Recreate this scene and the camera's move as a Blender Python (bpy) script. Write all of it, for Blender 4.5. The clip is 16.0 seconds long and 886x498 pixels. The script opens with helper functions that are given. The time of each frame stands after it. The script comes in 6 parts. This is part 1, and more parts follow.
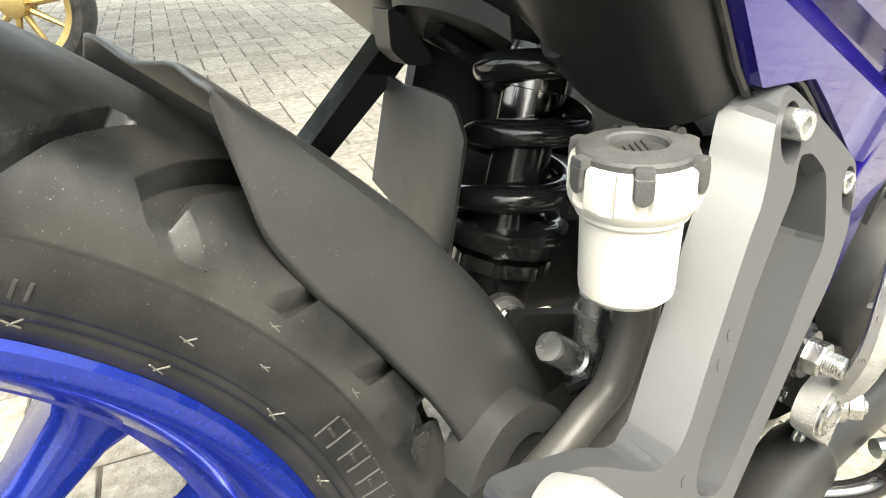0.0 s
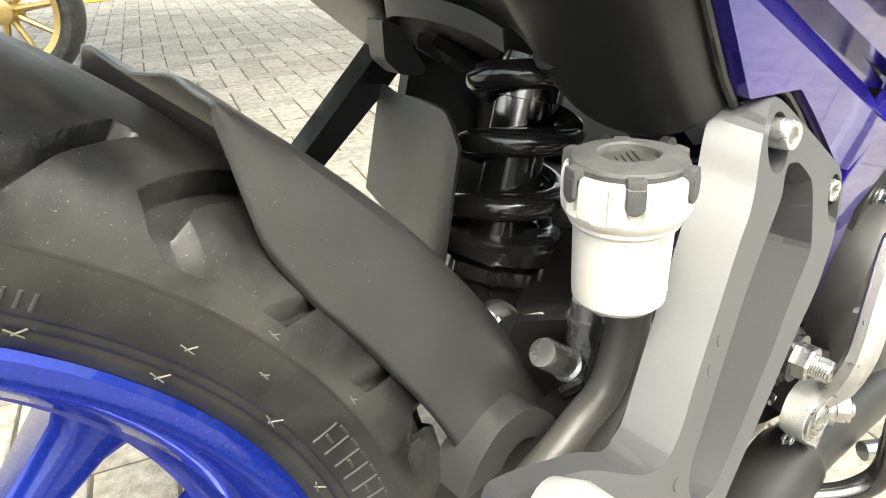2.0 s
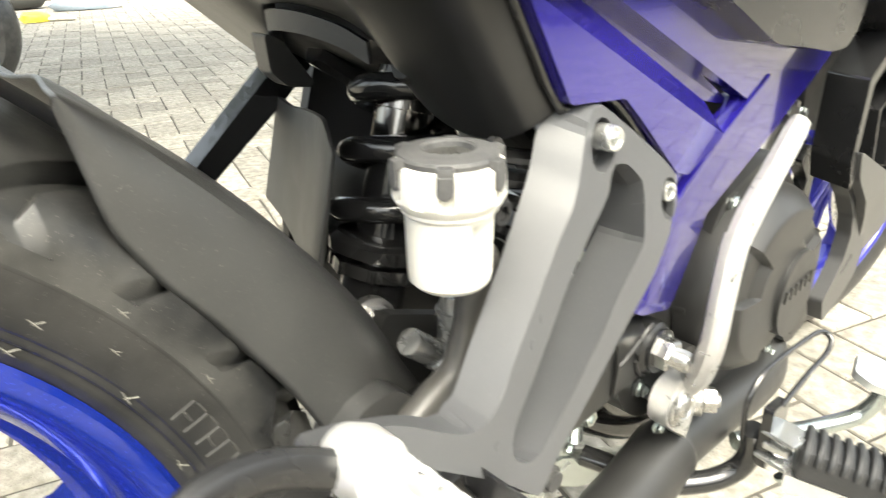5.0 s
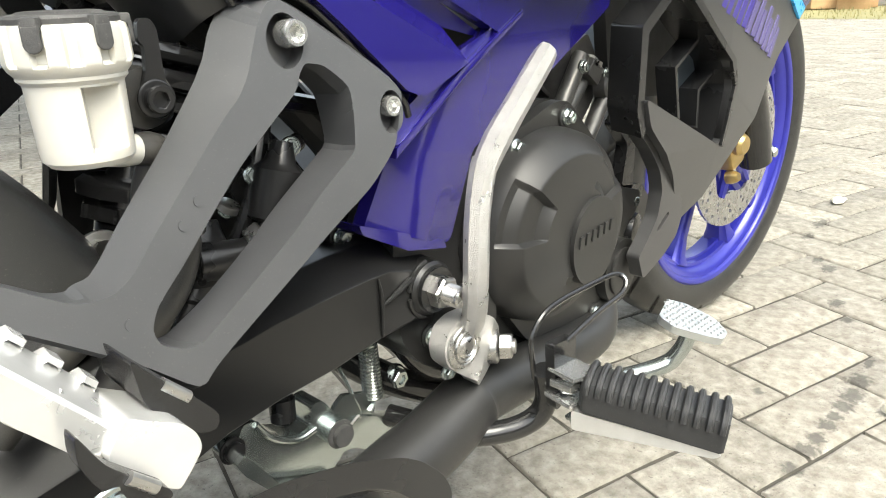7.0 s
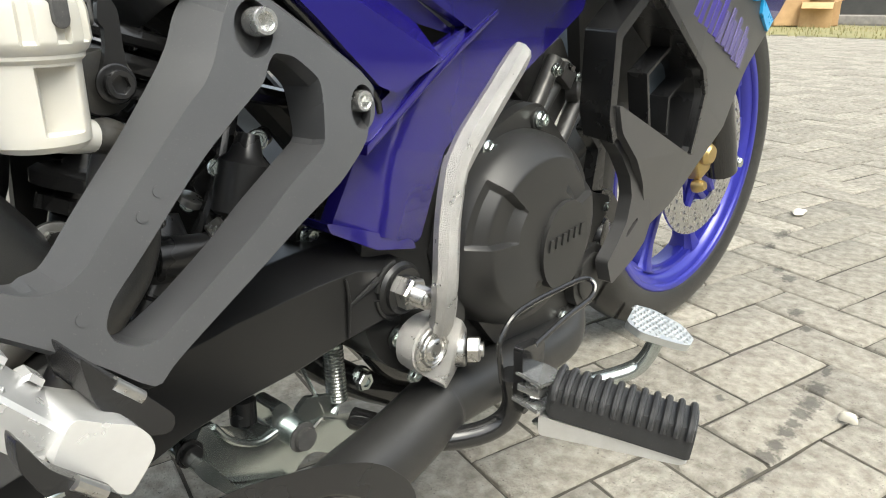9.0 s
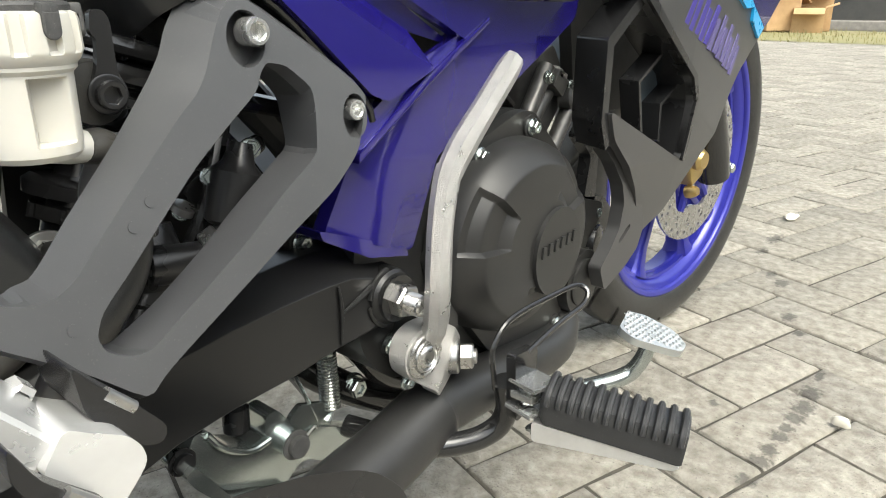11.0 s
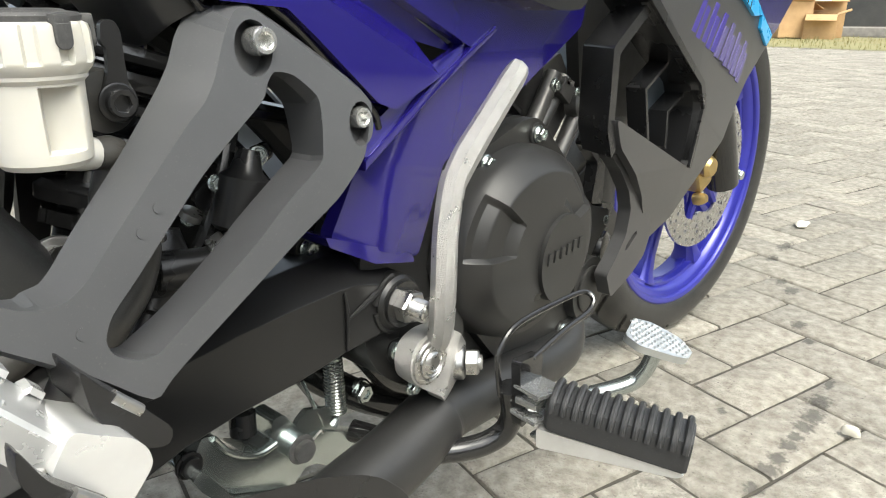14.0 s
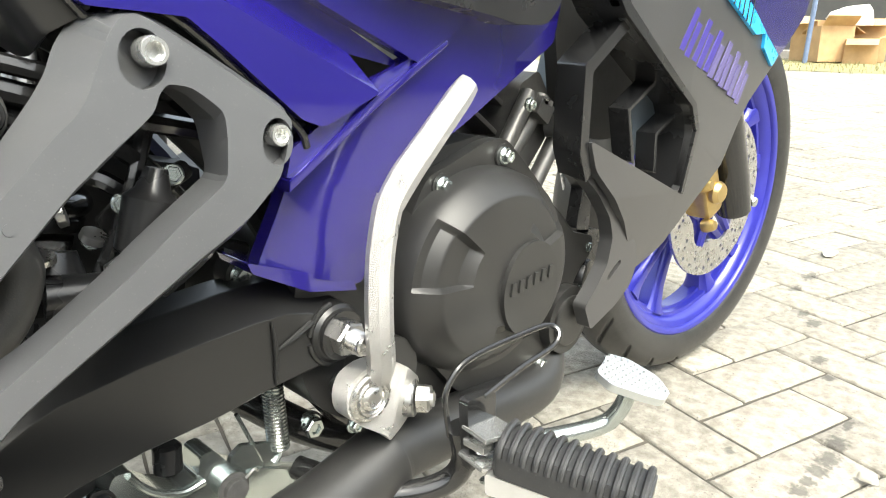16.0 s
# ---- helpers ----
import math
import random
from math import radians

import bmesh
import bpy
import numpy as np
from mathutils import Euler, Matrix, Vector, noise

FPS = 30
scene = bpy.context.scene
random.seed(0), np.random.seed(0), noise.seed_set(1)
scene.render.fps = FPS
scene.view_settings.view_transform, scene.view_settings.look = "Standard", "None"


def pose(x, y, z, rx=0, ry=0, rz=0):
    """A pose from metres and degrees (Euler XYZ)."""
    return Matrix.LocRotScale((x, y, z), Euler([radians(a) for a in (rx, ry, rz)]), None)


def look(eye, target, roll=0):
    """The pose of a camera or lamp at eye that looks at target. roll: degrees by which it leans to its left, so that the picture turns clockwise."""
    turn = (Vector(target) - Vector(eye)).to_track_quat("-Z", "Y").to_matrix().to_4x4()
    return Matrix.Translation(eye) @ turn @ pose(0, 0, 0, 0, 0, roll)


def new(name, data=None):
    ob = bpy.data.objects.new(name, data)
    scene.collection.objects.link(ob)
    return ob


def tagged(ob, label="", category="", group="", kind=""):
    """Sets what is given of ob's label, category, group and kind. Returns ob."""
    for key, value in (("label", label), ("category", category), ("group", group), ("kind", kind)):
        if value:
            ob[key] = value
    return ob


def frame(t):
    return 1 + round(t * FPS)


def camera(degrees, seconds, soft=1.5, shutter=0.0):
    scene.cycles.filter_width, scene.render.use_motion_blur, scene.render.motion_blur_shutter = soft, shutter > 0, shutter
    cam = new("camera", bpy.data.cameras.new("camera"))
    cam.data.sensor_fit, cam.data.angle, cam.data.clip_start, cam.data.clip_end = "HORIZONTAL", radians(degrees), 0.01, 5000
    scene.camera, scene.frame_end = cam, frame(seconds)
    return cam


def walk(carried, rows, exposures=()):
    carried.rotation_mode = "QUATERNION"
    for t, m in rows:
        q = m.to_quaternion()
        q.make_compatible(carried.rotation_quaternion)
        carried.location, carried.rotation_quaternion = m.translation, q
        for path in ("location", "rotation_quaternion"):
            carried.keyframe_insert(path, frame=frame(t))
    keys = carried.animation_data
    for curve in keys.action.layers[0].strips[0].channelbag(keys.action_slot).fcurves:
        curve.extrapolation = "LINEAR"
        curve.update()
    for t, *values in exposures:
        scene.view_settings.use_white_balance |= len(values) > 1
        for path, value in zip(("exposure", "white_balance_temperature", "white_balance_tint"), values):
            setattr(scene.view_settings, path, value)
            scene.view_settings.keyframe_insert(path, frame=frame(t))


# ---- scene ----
cam = camera(65.45, 16.0, soft=1.0, shutter=0.3)
PATH = [
    (0.0, 0.1317, -0.2837, 0.5935, 63.31, 2.45, -38.74),
    (0.5, 0.1302, -0.2843, 0.5942, 63.24, 2.85, -39.23),
    (1.0, 0.1292, -0.2848, 0.5950, 63.41, 2.63, -39.61),
    (1.5, 0.1288, -0.2846, 0.5958, 63.56, 2.42, -39.52),
    (2.0, 0.1283, -0.2850, 0.5963, 63.73, 2.28, -39.55),
    (2.5, 0.1282, -0.2863, 0.5964, 63.79, 2.21, -39.81),
    (3.0, 0.1278, -0.2873, 0.5966, 63.89, 2.16, -39.87),
    (3.5, 0.1269, -0.2896, 0.5979, 64.30, 2.17, -40.06),
    (4.0, 0.1258, -0.2879, 0.6021, 65.21, 0.77, -39.94),
    (4.5, 0.1281, -0.2977, 0.6033, 65.77, 1.43, -40.94),
    (5.0, 0.1401, -0.3321, 0.5929, 65.76, 0.86, -43.19),
    (5.2, 0.1534, -0.3526, 0.5824, 65.05, 0.59, -44.91),
    (5.5, 0.1715, -0.3772, 0.5639, 66.55, 1.01, -45.88),
    (6.0, 0.1917, -0.4046, 0.5433, 68.23, 1.48, -46.97),
    (6.6, 0.2028, -0.4198, 0.5319, 69.16, 1.74, -47.56),
    (7.3, 0.2065, -0.4249, 0.5281, 69.47, 1.83, -47.76),
    (7.5, 0.2061, -0.4235, 0.5273, 69.14, 0.89, -47.97),
    (8.0, 0.2074, -0.4212, 0.5254, 68.95, -0.02, -49.03),
    (8.5, 0.2093, -0.4185, 0.5250, 69.37, -0.17, -49.54),
    (11.0, 0.2098, -0.4202, 0.5268, 70.08, -0.21, -50.27),
    (11.5, 0.2089, -0.4200, 0.5286, 70.57, -0.40, -50.31),
    (12.0, 0.2092, -0.4186, 0.5302, 70.79, -0.55, -50.31),
    (12.5, 0.2094, -0.4193, 0.5304, 70.61, -0.61, -50.26),
    (13.0, 0.2094, -0.4210, 0.5295, 70.64, -0.66, -50.41),
    (13.5, 0.2091, -0.4223, 0.5284, 70.52, -0.51, -50.51),
    (14.0, 0.2094, -0.4236, 0.5281, 70.56, -0.17, -49.45),
    (14.5, 0.2102, -0.4292, 0.5249, 70.34, 0.17, -47.41),
    (15.0, 0.2419, -0.4385, 0.5291, 71.38, -0.25, -47.40),
    (15.5, 0.2643, -0.4439, 0.5292, 72.80, -0.48, -45.74),
    (16.0, 0.2649, -0.4428, 0.5227, 72.31, -0.31, -46.56),
]
EXPOSURES = [(0.0, 1.58, 7000, 3), (3.5, 1.58, 7000, 3), (4.05, 1.58, 7000, 3), (4.4, 1.90, 7000, 3), (5.2, 1.59, 6950, 3), (6.4, 1.14, 6750, 3), (7.3, 0.93, 6650, 4), (7.6, 0.83, 6650, 4),
             (8.0, 0.56, 6600, 4), (11.0, 0.61, 6570, 4), (13.8, 0.64, 6530, 4), (14.6, 0.67, 6560, 4), (15.2, 0.79, 6620, 3), (15.6, 0.93, 6640, 3), (16.0, 1.38, 6640, 3)]
walk(cam, [(t, pose(x, y, z, rx, ry, rz)) for t, x, y, z, rx, ry, rz in PATH], EXPOSURES)

# ---- light ----
world = bpy.data.worlds.new("sky")
scene.world = world
world.use_nodes = True
wn = world.node_tree
sky = wn.nodes.new("ShaderNodeTexSky")
sky.sky_type, sky.sun_disc = "NISHITA", False
SUN_HIGH, SUN_TURN = radians(58), radians(203)
sky.sun_elevation, sky.sun_rotation = SUN_HIGH, SUN_TURN
sky.air_density, sky.dust_density, sky.ozone_density = 1.0, 5.0, 1.0
haze = wn.nodes.new("ShaderNodeHueSaturation")
haze.inputs["Saturation"].default_value = 0.45
wn.links.new(sky.outputs[0], haze.inputs["Color"])
wn.links.new(haze.outputs[0], wn.nodes["Background"].inputs[0])
wn.nodes["Background"].inputs[1].default_value = 0.24
sun = new("sun", bpy.data.lights.new("sun", "SUN"))
sun.data.energy, sun.data.angle, sun.data.color = 1.8, radians(40), (1.0, 0.95, 0.88)
sun_way = Vector((math.sin(SUN_TURN) * math.cos(SUN_HIGH), math.cos(SUN_TURN) * math.cos(SUN_HIGH), math.sin(SUN_HIGH)))
sun.matrix_world = look(sun_way * 20, (0, 0, 0))


# ---- materials ----
DRIPS = [(1.266, -0.276, 0.016, 0.006), (1.205, -0.278, 0.022, 0.013), (1.160, -0.281, 0.020, 0.013), (1.124, -0.277, 0.013, 0.012), (1.093, -0.276, 0.011, 0.008),
         (1.066, -0.274, 0.013, 0.011), (1.029, -0.272, 0.014, 0.010), (0.998, -0.271, 0.012, 0.016), (0.951, -0.267, 0.010, 0.011), (1.895, -0.042, 0.040, 0.013),
         (1.783, -0.043, 0.018, 0.010), (1.651, -0.101, 0.018, 0.009), (1.613, -0.131, 0.020, 0.012), (1.455, -0.185, 0.018, 0.011), (1.400, -0.215, 0.012, 0.008), (1.091, -0.18, 0.008, 0.007)]

def material(name, c1, c2, rough=(0.4, 0.6), metal=0.0, scale=60.0, fine=900.0, bump=0.15, depth=0.0006, coat=0.0,
             spec=0.5, dust=0.0, dust_colour=(0.45, 0.41, 0.36), sss=0.0, random_tint=0.0, stained=False, sharp=0.2, grit=0.0, smear=0.0):
    m = bpy.data.materials.new(name)
    m.use_nodes = True
    t, b = m.node_tree, m.node_tree.nodes["Principled BSDF"]
    co = t.nodes.new("ShaderNodeTexCoord")

    def noise_at(s, detail=4.0, rough_=0.6):
        n = t.nodes.new("ShaderNodeTexNoise")
        n.inputs["Scale"].default_value, n.inputs["Detail"].default_value, n.inputs["Roughness"].default_value = s, detail, rough_
        t.links.new(co.outputs["Object"], n.inputs["Vector"])
        return n

    def spread(src, lo, hi, a, b_):
        r = t.nodes.new("ShaderNodeMapRange")
        t.links.new(src, r.inputs[0])
        for k, v in enumerate((lo, hi, a, b_)):
            r.inputs[k + 1].default_value = v
        return r.outputs[0]

    def mix(fac, a, b_):
        x = t.nodes.new("ShaderNodeMix")
        x.data_type = "RGBA"
        for sock, v in ((x.inputs[0], fac), (x.inputs[6], a), (x.inputs[7], b_)):
            if isinstance(v, (tuple, float)):
                sock.default_value = (*v, 1) if isinstance(v, tuple) else v
            else:
                t.links.new(v, sock)
        return x.outputs[2]

    big, small = noise_at(scale), noise_at(fine, 3.0)
    col = mix(spread(big.outputs[0], 0.5 - sharp, 0.5 + sharp, 0.0, 1.0), c1, c2)
    if smear:
        rubbed = noise_at(22.0, 4.0, 0.6)
        col = mix(spread(rubbed.outputs[0], 0.50, 0.62, 0.0, smear), col, dust_colour)
    if grit:
        grains = noise_at(1100.0, 2.0, 0.5)
        col = mix(spread(grains.outputs[0], 0.69, 0.73, 0.0, grit), col, dust_colour)
    if random_tint:
        info = t.nodes.new("ShaderNodeObjectInfo")
        geo = t.nodes.new("ShaderNodeNewGeometry")
        add = t.nodes.new("ShaderNodeMath")
        add.operation = "ADD"
        t.links.new(info.outputs["Random"], add.inputs[0])
        t.links.new(geo.outputs["Random Per Island"], add.inputs[1])
        frac = t.nodes.new("ShaderNodeMath")
        frac.operation = "FRACT"
        t.links.new(add.outputs[0], frac.inputs[0])
        hsv = t.nodes.new("ShaderNodeHueSaturation")
        t.links.new(spread(frac.outputs[0], 0, 1, 1 - random_tint, 1 + random_tint), hsv.inputs["Value"])
        t.links.new(col, hsv.inputs["Color"])
        col = hsv.outputs[0]
    if dust:
        specks = noise_at(fine * 0.8, 2.0, 0.5)
        patches = noise_at(scale * 0.35, 3.0)
        f1 = spread(specks.outputs[0], 0.66, 0.72, 0.0, 1.0)
        f2 = spread(patches.outputs[0], 0.35, 0.7, 0.15, 1.0)
        mul = t.nodes.new("ShaderNodeMath")
        mul.operation = "MULTIPLY"
        t.links.new(f1, mul.inputs[0]), t.links.new(f2, mul.inputs[1])
        mul2 = t.nodes.new("ShaderNodeMath")
        mul2.operation = "MULTIPLY"
        t.links.new(mul.outputs[0], mul2.inputs[0])
        mul2.inputs[1].default_value = dust
        col = mix(mul2.outputs[0], col, dust_colour)
    if stained:
        # dried oil drips: ragged ovals at their places on the paving
        geo = t.nodes.new("ShaderNodeNewGeometry")
        ragged = noise_at(120, 3.0)
        t.links.new(geo.outputs["Position"], ragged.inputs["Vector"])
        least = None
        for x, y, rx, ry in DRIPS:
            sub, mul, far = (t.nodes.new("ShaderNodeVectorMath") for _ in range(3))
            sub.operation, mul.operation, far.operation = "SUBTRACT", "MULTIPLY", "LENGTH"
            t.links.new(geo.outputs["Position"], sub.inputs[0])
            sub.inputs[1].default_value, mul.inputs[1].default_value = (x, y, 0), (1 / rx, 1 / ry, 0)
            t.links.new(sub.outputs[0], mul.inputs[0])
            t.links.new(mul.outputs[0], far.inputs[0])
            if least is None:
                least = far.outputs["Value"]
            else:
                low = t.nodes.new("ShaderNodeMath")
                low.operation = "MINIMUM"
                t.links.new(least, low.inputs[0]), t.links.new(far.outputs["Value"], low.inputs[1])
                least = low.outputs[0]
        shift = t.nodes.new("ShaderNodeMath")
        shift.operation = "ADD"
        t.links.new(least, shift.inputs[0]), t.links.new(spread(ragged.outputs[0], 0.2, 0.8, -0.7, 0.7), shift.inputs[1])
        col = mix(spread(shift.outputs[0], 0.7, 1.35, 0.72, 0.0), col, (0.055, 0.052, 0.047))
    t.links.new(col, b.inputs["Base Color"])
    t.links.new(spread(big.outputs[0], 0.3, 0.7, rough[0], rough[1]), b.inputs["Roughness"])
    b.inputs["Metallic"].default_value = metal
    b.inputs["Specular IOR Level"].default_value = spec
    b.inputs["Coat Weight"].default_value, b.inputs["Coat Roughness"].default_value = coat, 0.03
    if sss:
        b.inputs["Subsurface Weight"].default_value, b.inputs["Subsurface Scale"].default_value = sss, 0.006
        b.inputs["Subsurface Radius"].default_value = (1.0, 0.9, 0.7)
    if bump:
        bm_ = t.nodes.new("ShaderNodeBump")
        bm_.inputs["Strength"].default_value, bm_.inputs["Distance"].default_value = bump, depth
        t.links.new(small.outputs[0], bm_.inputs["Height"])
        t.links.new(bm_.outputs[0], b.inputs["Normal"])
    return m


black_plastic = material("black_plastic", (0.036, 0.0362, 0.0362), (0.050, 0.050, 0.049), (0.30, 0.42), scale=30, fine=2600, bump=0.30, spec=0.8, dust=0.35, dust_colour=(0.30, 0.29, 0.26), grit=0.35)
smooth_black = material("smooth_black", (0.014, 0.014, 0.0145), (0.017, 0.017, 0.0175), (0.24, 0.30), scale=15, fine=1200, bump=0.05, spec=0.5)
worn_black = material("worn_black", (0.045, 0.045, 0.046), (0.080, 0.079, 0.077), (0.5, 0.65), scale=250, fine=1500, bump=0.4, dust=0.4)
gloss_black = material("gloss_black", (0.013, 0.013, 0.0135), (0.018, 0.018, 0.018), (0.10, 0.22), fine=500, bump=0.04, coat=0.4)
satin_grey = material("satin_grey", (0.058, 0.059, 0.062), (0.068, 0.069, 0.072), (0.40, 0.47), metal=0.0, scale=25, fine=1500, bump=0.06, spec=0.5, dust=0.10)
engine_black = material("engine_black", (0.019, 0.0187, 0.0184), (0.025, 0.0247, 0.0238), (0.38, 0.45), metal=0.1, scale=25, fine=1500, bump=0.07, spec=0.55)
swing_black = material("swing_black", (0.010, 0.010, 0.010), (0.014, 0.014, 0.014), (0.30, 0.36), scale=20, fine=1300, bump=0.05, spec=0.5, dust=0.06)
dark_gap = material("dark_gap", (0.012, 0.012, 0.012), (0.018, 0.018, 0.017), (0.45, 0.6), fine=300)
tyre_rubber = material("tyre_rubber", (0.012, 0.0125, 0.013), (0.040, 0.0395, 0.037), (0.24, 0.56), scale=26, fine=2400, bump=0.22, spec=0.6, dust=0.30, dust_colour=(0.20, 0.19, 0.16), sharp=0.10, grit=0.7, smear=0.07)
sidewall_rubber = material("sidewall_rubber", (0.014, 0.0142, 0.0142), (0.030, 0.0295, 0.028), (0.28, 0.44), scale=40, fine=2400, bump=0.10, spec=0.6, dust=0.2, dust_colour=(0.20, 0.19, 0.17), sharp=0.12, grit=0.35)
wall_grey = material("wall_grey", (0.034, 0.0335, 0.031), (0.050, 0.049, 0.045), (0.45, 0.6), fine=900)
nib_grey = material("nib_grey", (0.10, 0.097, 0.085), (0.17, 0.165, 0.14), (0.5, 0.65), fine=900)
hose_rubber = material("hose_rubber", (0.040, 0.040, 0.039), (0.065, 0.061, 0.054), (0.34, 0.5), scale=45, fine=1200, bump=0.2, dust=0.35, dust_colour=(0.22, 0.17, 0.09))
peg_rubber = material("peg_rubber", (0.026, 0.0265, 0.0275), (0.036, 0.0365, 0.0375), (0.40, 0.52), scale=90, fine=900, bump=0.2, dust=0.1)
indigo_paint = material("indigo_paint", (0.013, 0.0085, 0.150), (0.017, 0.011, 0.178), (0.16, 0.20), metal=0.25, scale=8, fine=2500, bump=0.01, coat=1.0)
# matt black that paints the shade of the vent's opening
vent_shade_black = material("vent_shade_black", (0.003, 0.003, 0.003), (0.004, 0.004, 0.004), (0.9, 1.0), fine=300, bump=0.0, spec=0.0)
indigo_paint.node_tree.nodes["Principled BSDF"].inputs["Coat IOR"].default_value = 1.52
rim_blue = material("rim_blue", (0.006, 0.024, 0.290), (0.010, 0.036, 0.400), (0.20, 0.28), metal=0.6, scale=900, fine=3000, bump=0.15, coat=0.8)
front_rim_blue = material("front_rim_blue", (0.024, 0.026, 0.29), (0.031, 0.033, 0.34), (0.28, 0.36), metal=0.3, scale=20, fine=3000, bump=0.05, coat=0.5)
white_plastic = material("white_plastic", (0.52, 0.505, 0.455), (0.57, 0.555, 0.50), (0.30, 0.40), scale=20, fine=600, bump=0.04, sss=0.3)
zinc = material("zinc", (0.40, 0.44, 0.43), (0.52, 0.56, 0.54), (0.16, 0.26), metal=0.92, scale=40, fine=700, bump=0.04)
pad_zinc = material("pad_zinc", (0.58, 0.60, 0.60), (0.66, 0.68, 0.68), (0.30, 0.42), metal=0.85, scale=80, fine=500, bump=0.05)
steel = material("steel", (0.46, 0.455, 0.44), (0.58, 0.57, 0.55), (0.22, 0.36), metal=0.95, scale=120, fine=900, bump=0.05)
cast_steel = material("cast_steel", (0.48, 0.475, 0.455), (0.58, 0.57, 0.55), (0.26, 0.36), metal=0.75, scale=80, fine=1700, bump=1.0, depth=0.0012)
alloy = material("alloy", (0.70, 0.70, 0.69), (0.80, 0.80, 0.79), (0.18, 0.30), metal=0.55, scale=40, fine=1200, bump=0.02)
joint_metal = material("joint_metal", (0.30, 0.30, 0.295), (0.42, 0.42, 0.41), (0.20, 0.30), metal=0.72, scale=60, fine=900, bump=0.15)
cylinder_metal = material("cylinder_metal", (0.10, 0.098, 0.095), (0.17, 0.167, 0.16), (0.34, 0.5), metal=0.7, scale=60, fine=500, bump=0.3)
bright_bolt = material("bright_bolt", (0.60, 0.605, 0.59), (0.70, 0.705, 0.69), (0.20, 0.30), metal=0.85, scale=60, fine=900, bump=0.03)
alloy_cast = material("alloy_cast", (0.60, 0.595, 0.58), (0.70, 0.695, 0.68), (0.32, 0.42), metal=0.65, scale=60, fine=900, bump=0.10)
gold = material("gold", (0.50, 0.36, 0.14), (0.58, 0.43, 0.19), (0.28, 0.4), metal=0.9, scale=80, fine=700, bump=0.1)
exhaust_black = material("exhaust_black", (0.018, 0.0177, 0.0174), (0.025, 0.0247, 0.0240), (0.36, 0.46), fine=1500, bump=0.15, spec=0.6)
fairing_grey = material("fairing_grey", (0.038, 0.0375, 0.038), (0.044, 0.0435, 0.044), (0.33, 0.38), scale=15, fine=1200, bump=0.04, spec=0.8)
cyan_decal = material("cyan_decal", (0.02, 0.36, 0.75), (0.03, 0.40, 0.78), (0.25, 0.32), fine=900, bump=0.0, coat=0.4)
faded_violet = material("faded_violet", (0.085, 0.072, 0.20), (0.105, 0.088, 0.22), (0.36, 0.44), scale=90, fine=900, bump=0.0)
violet_decal = material("violet_decal", (0.035, 0.024, 0.20), (0.050, 0.034, 0.26), (0.35, 0.42), scale=200, fine=900, bump=0.0)
radiator_grey = material("radiator_grey", (0.07, 0.09, 0.11), (0.10, 0.12, 0.14), (0.4, 0.5), metal=0.5, fine=600)
concrete = material("concrete", (0.165, 0.150, 0.122), (0.385, 0.362, 0.312), (0.75, 0.9), scale=46, fine=260, bump=1.0, depth=0.0035, dust=0.95, dust_colour=(0.085, 0.080, 0.070), random_tint=0.17, stained=True)
joint_sand = material("joint_sand", (0.045, 0.042, 0.035), (0.10, 0.09, 0.072), (0.85, 0.95), scale=30, fine=400, bump=0.8, depth=0.002)
kerb_concrete = material("kerb_concrete", (0.20, 0.19, 0.17), (0.30, 0.28, 0.25), (0.8, 0.9), scale=9, fine=160, bump=0.5, depth=0.003)
grass_green = material("grass_green", (0.17, 0.17, 0.06), (0.30, 0.26, 0.13), (0.6, 0.8), scale=6, fine=120)
cardboard = material("cardboard", (0.40, 0.25, 0.12), (0.50, 0.33, 0.17), (0.7, 0.85), scale=6, fine=200, bump=0.2)
leaf_litter = material("leaf_litter", (0.55, 0.52, 0.44), (0.68, 0.65, 0.56), (0.6, 0.8), scale=90, fine=600)
yellow_plastic = material("yellow_plastic", (0.75, 0.58, 0.04), (0.80, 0.66, 0.08), (0.35, 0.45), fine=500)
post_blue = material("post_blue", (0.10, 0.14, 0.24), (0.15, 0.20, 0.31), (0.4, 0.5), scale=12, fine=300)
pale_blue = material("pale_blue", (0.32, 0.40, 0.50), (0.45, 0.52, 0.60), (0.4, 0.5), fine=400)
red_plastic = material("red_plastic", (0.35, 0.06, 0.05), (0.42, 0.09, 0.06), (0.4, 0.5), fine=400)
bark = material("bark", (0.10, 0.075, 0.05), (0.20, 0.16, 0.12), (0.8, 0.95), scale=12, fine=60, bump=0.8, depth=0.01)
leaf_green = material("leaf_green", (0.045, 0.085, 0.022), (0.080, 0.120, 0.035), (0.4, 0.55), scale=3, fine=90)
plaster = material("plaster", (0.30, 0.29, 0.27), (0.40, 0.39, 0.36), (0.8, 0.9), scale=2, fine=60, bump=0.4, depth=0.004)
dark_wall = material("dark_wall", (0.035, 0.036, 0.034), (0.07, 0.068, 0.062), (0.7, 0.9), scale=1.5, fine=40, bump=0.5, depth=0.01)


# ---- shape helpers ----
def part(name, bm, mat, parent, label="", angle=32):
    bmesh.ops.recalc_face_normals(bm, faces=bm.faces[:])
    me = bpy.data.meshes.new(name)
    bm.to_mesh(me)
    bm.free()
    for p in me.polygons:
        p.use_smooth = True
    me.set_sharp_from_angle(angle=radians(angle))
    me.materials.append(mat)
    ob = new(name, me)
    ob.parent = parent
    if label:
        ob["label"] = label
    if name != "paver":
        even = ob.modifiers.new("even_normals", "WEIGHTED_NORMAL")
        even.keep_sharp, even.weight = True, 80
    return ob


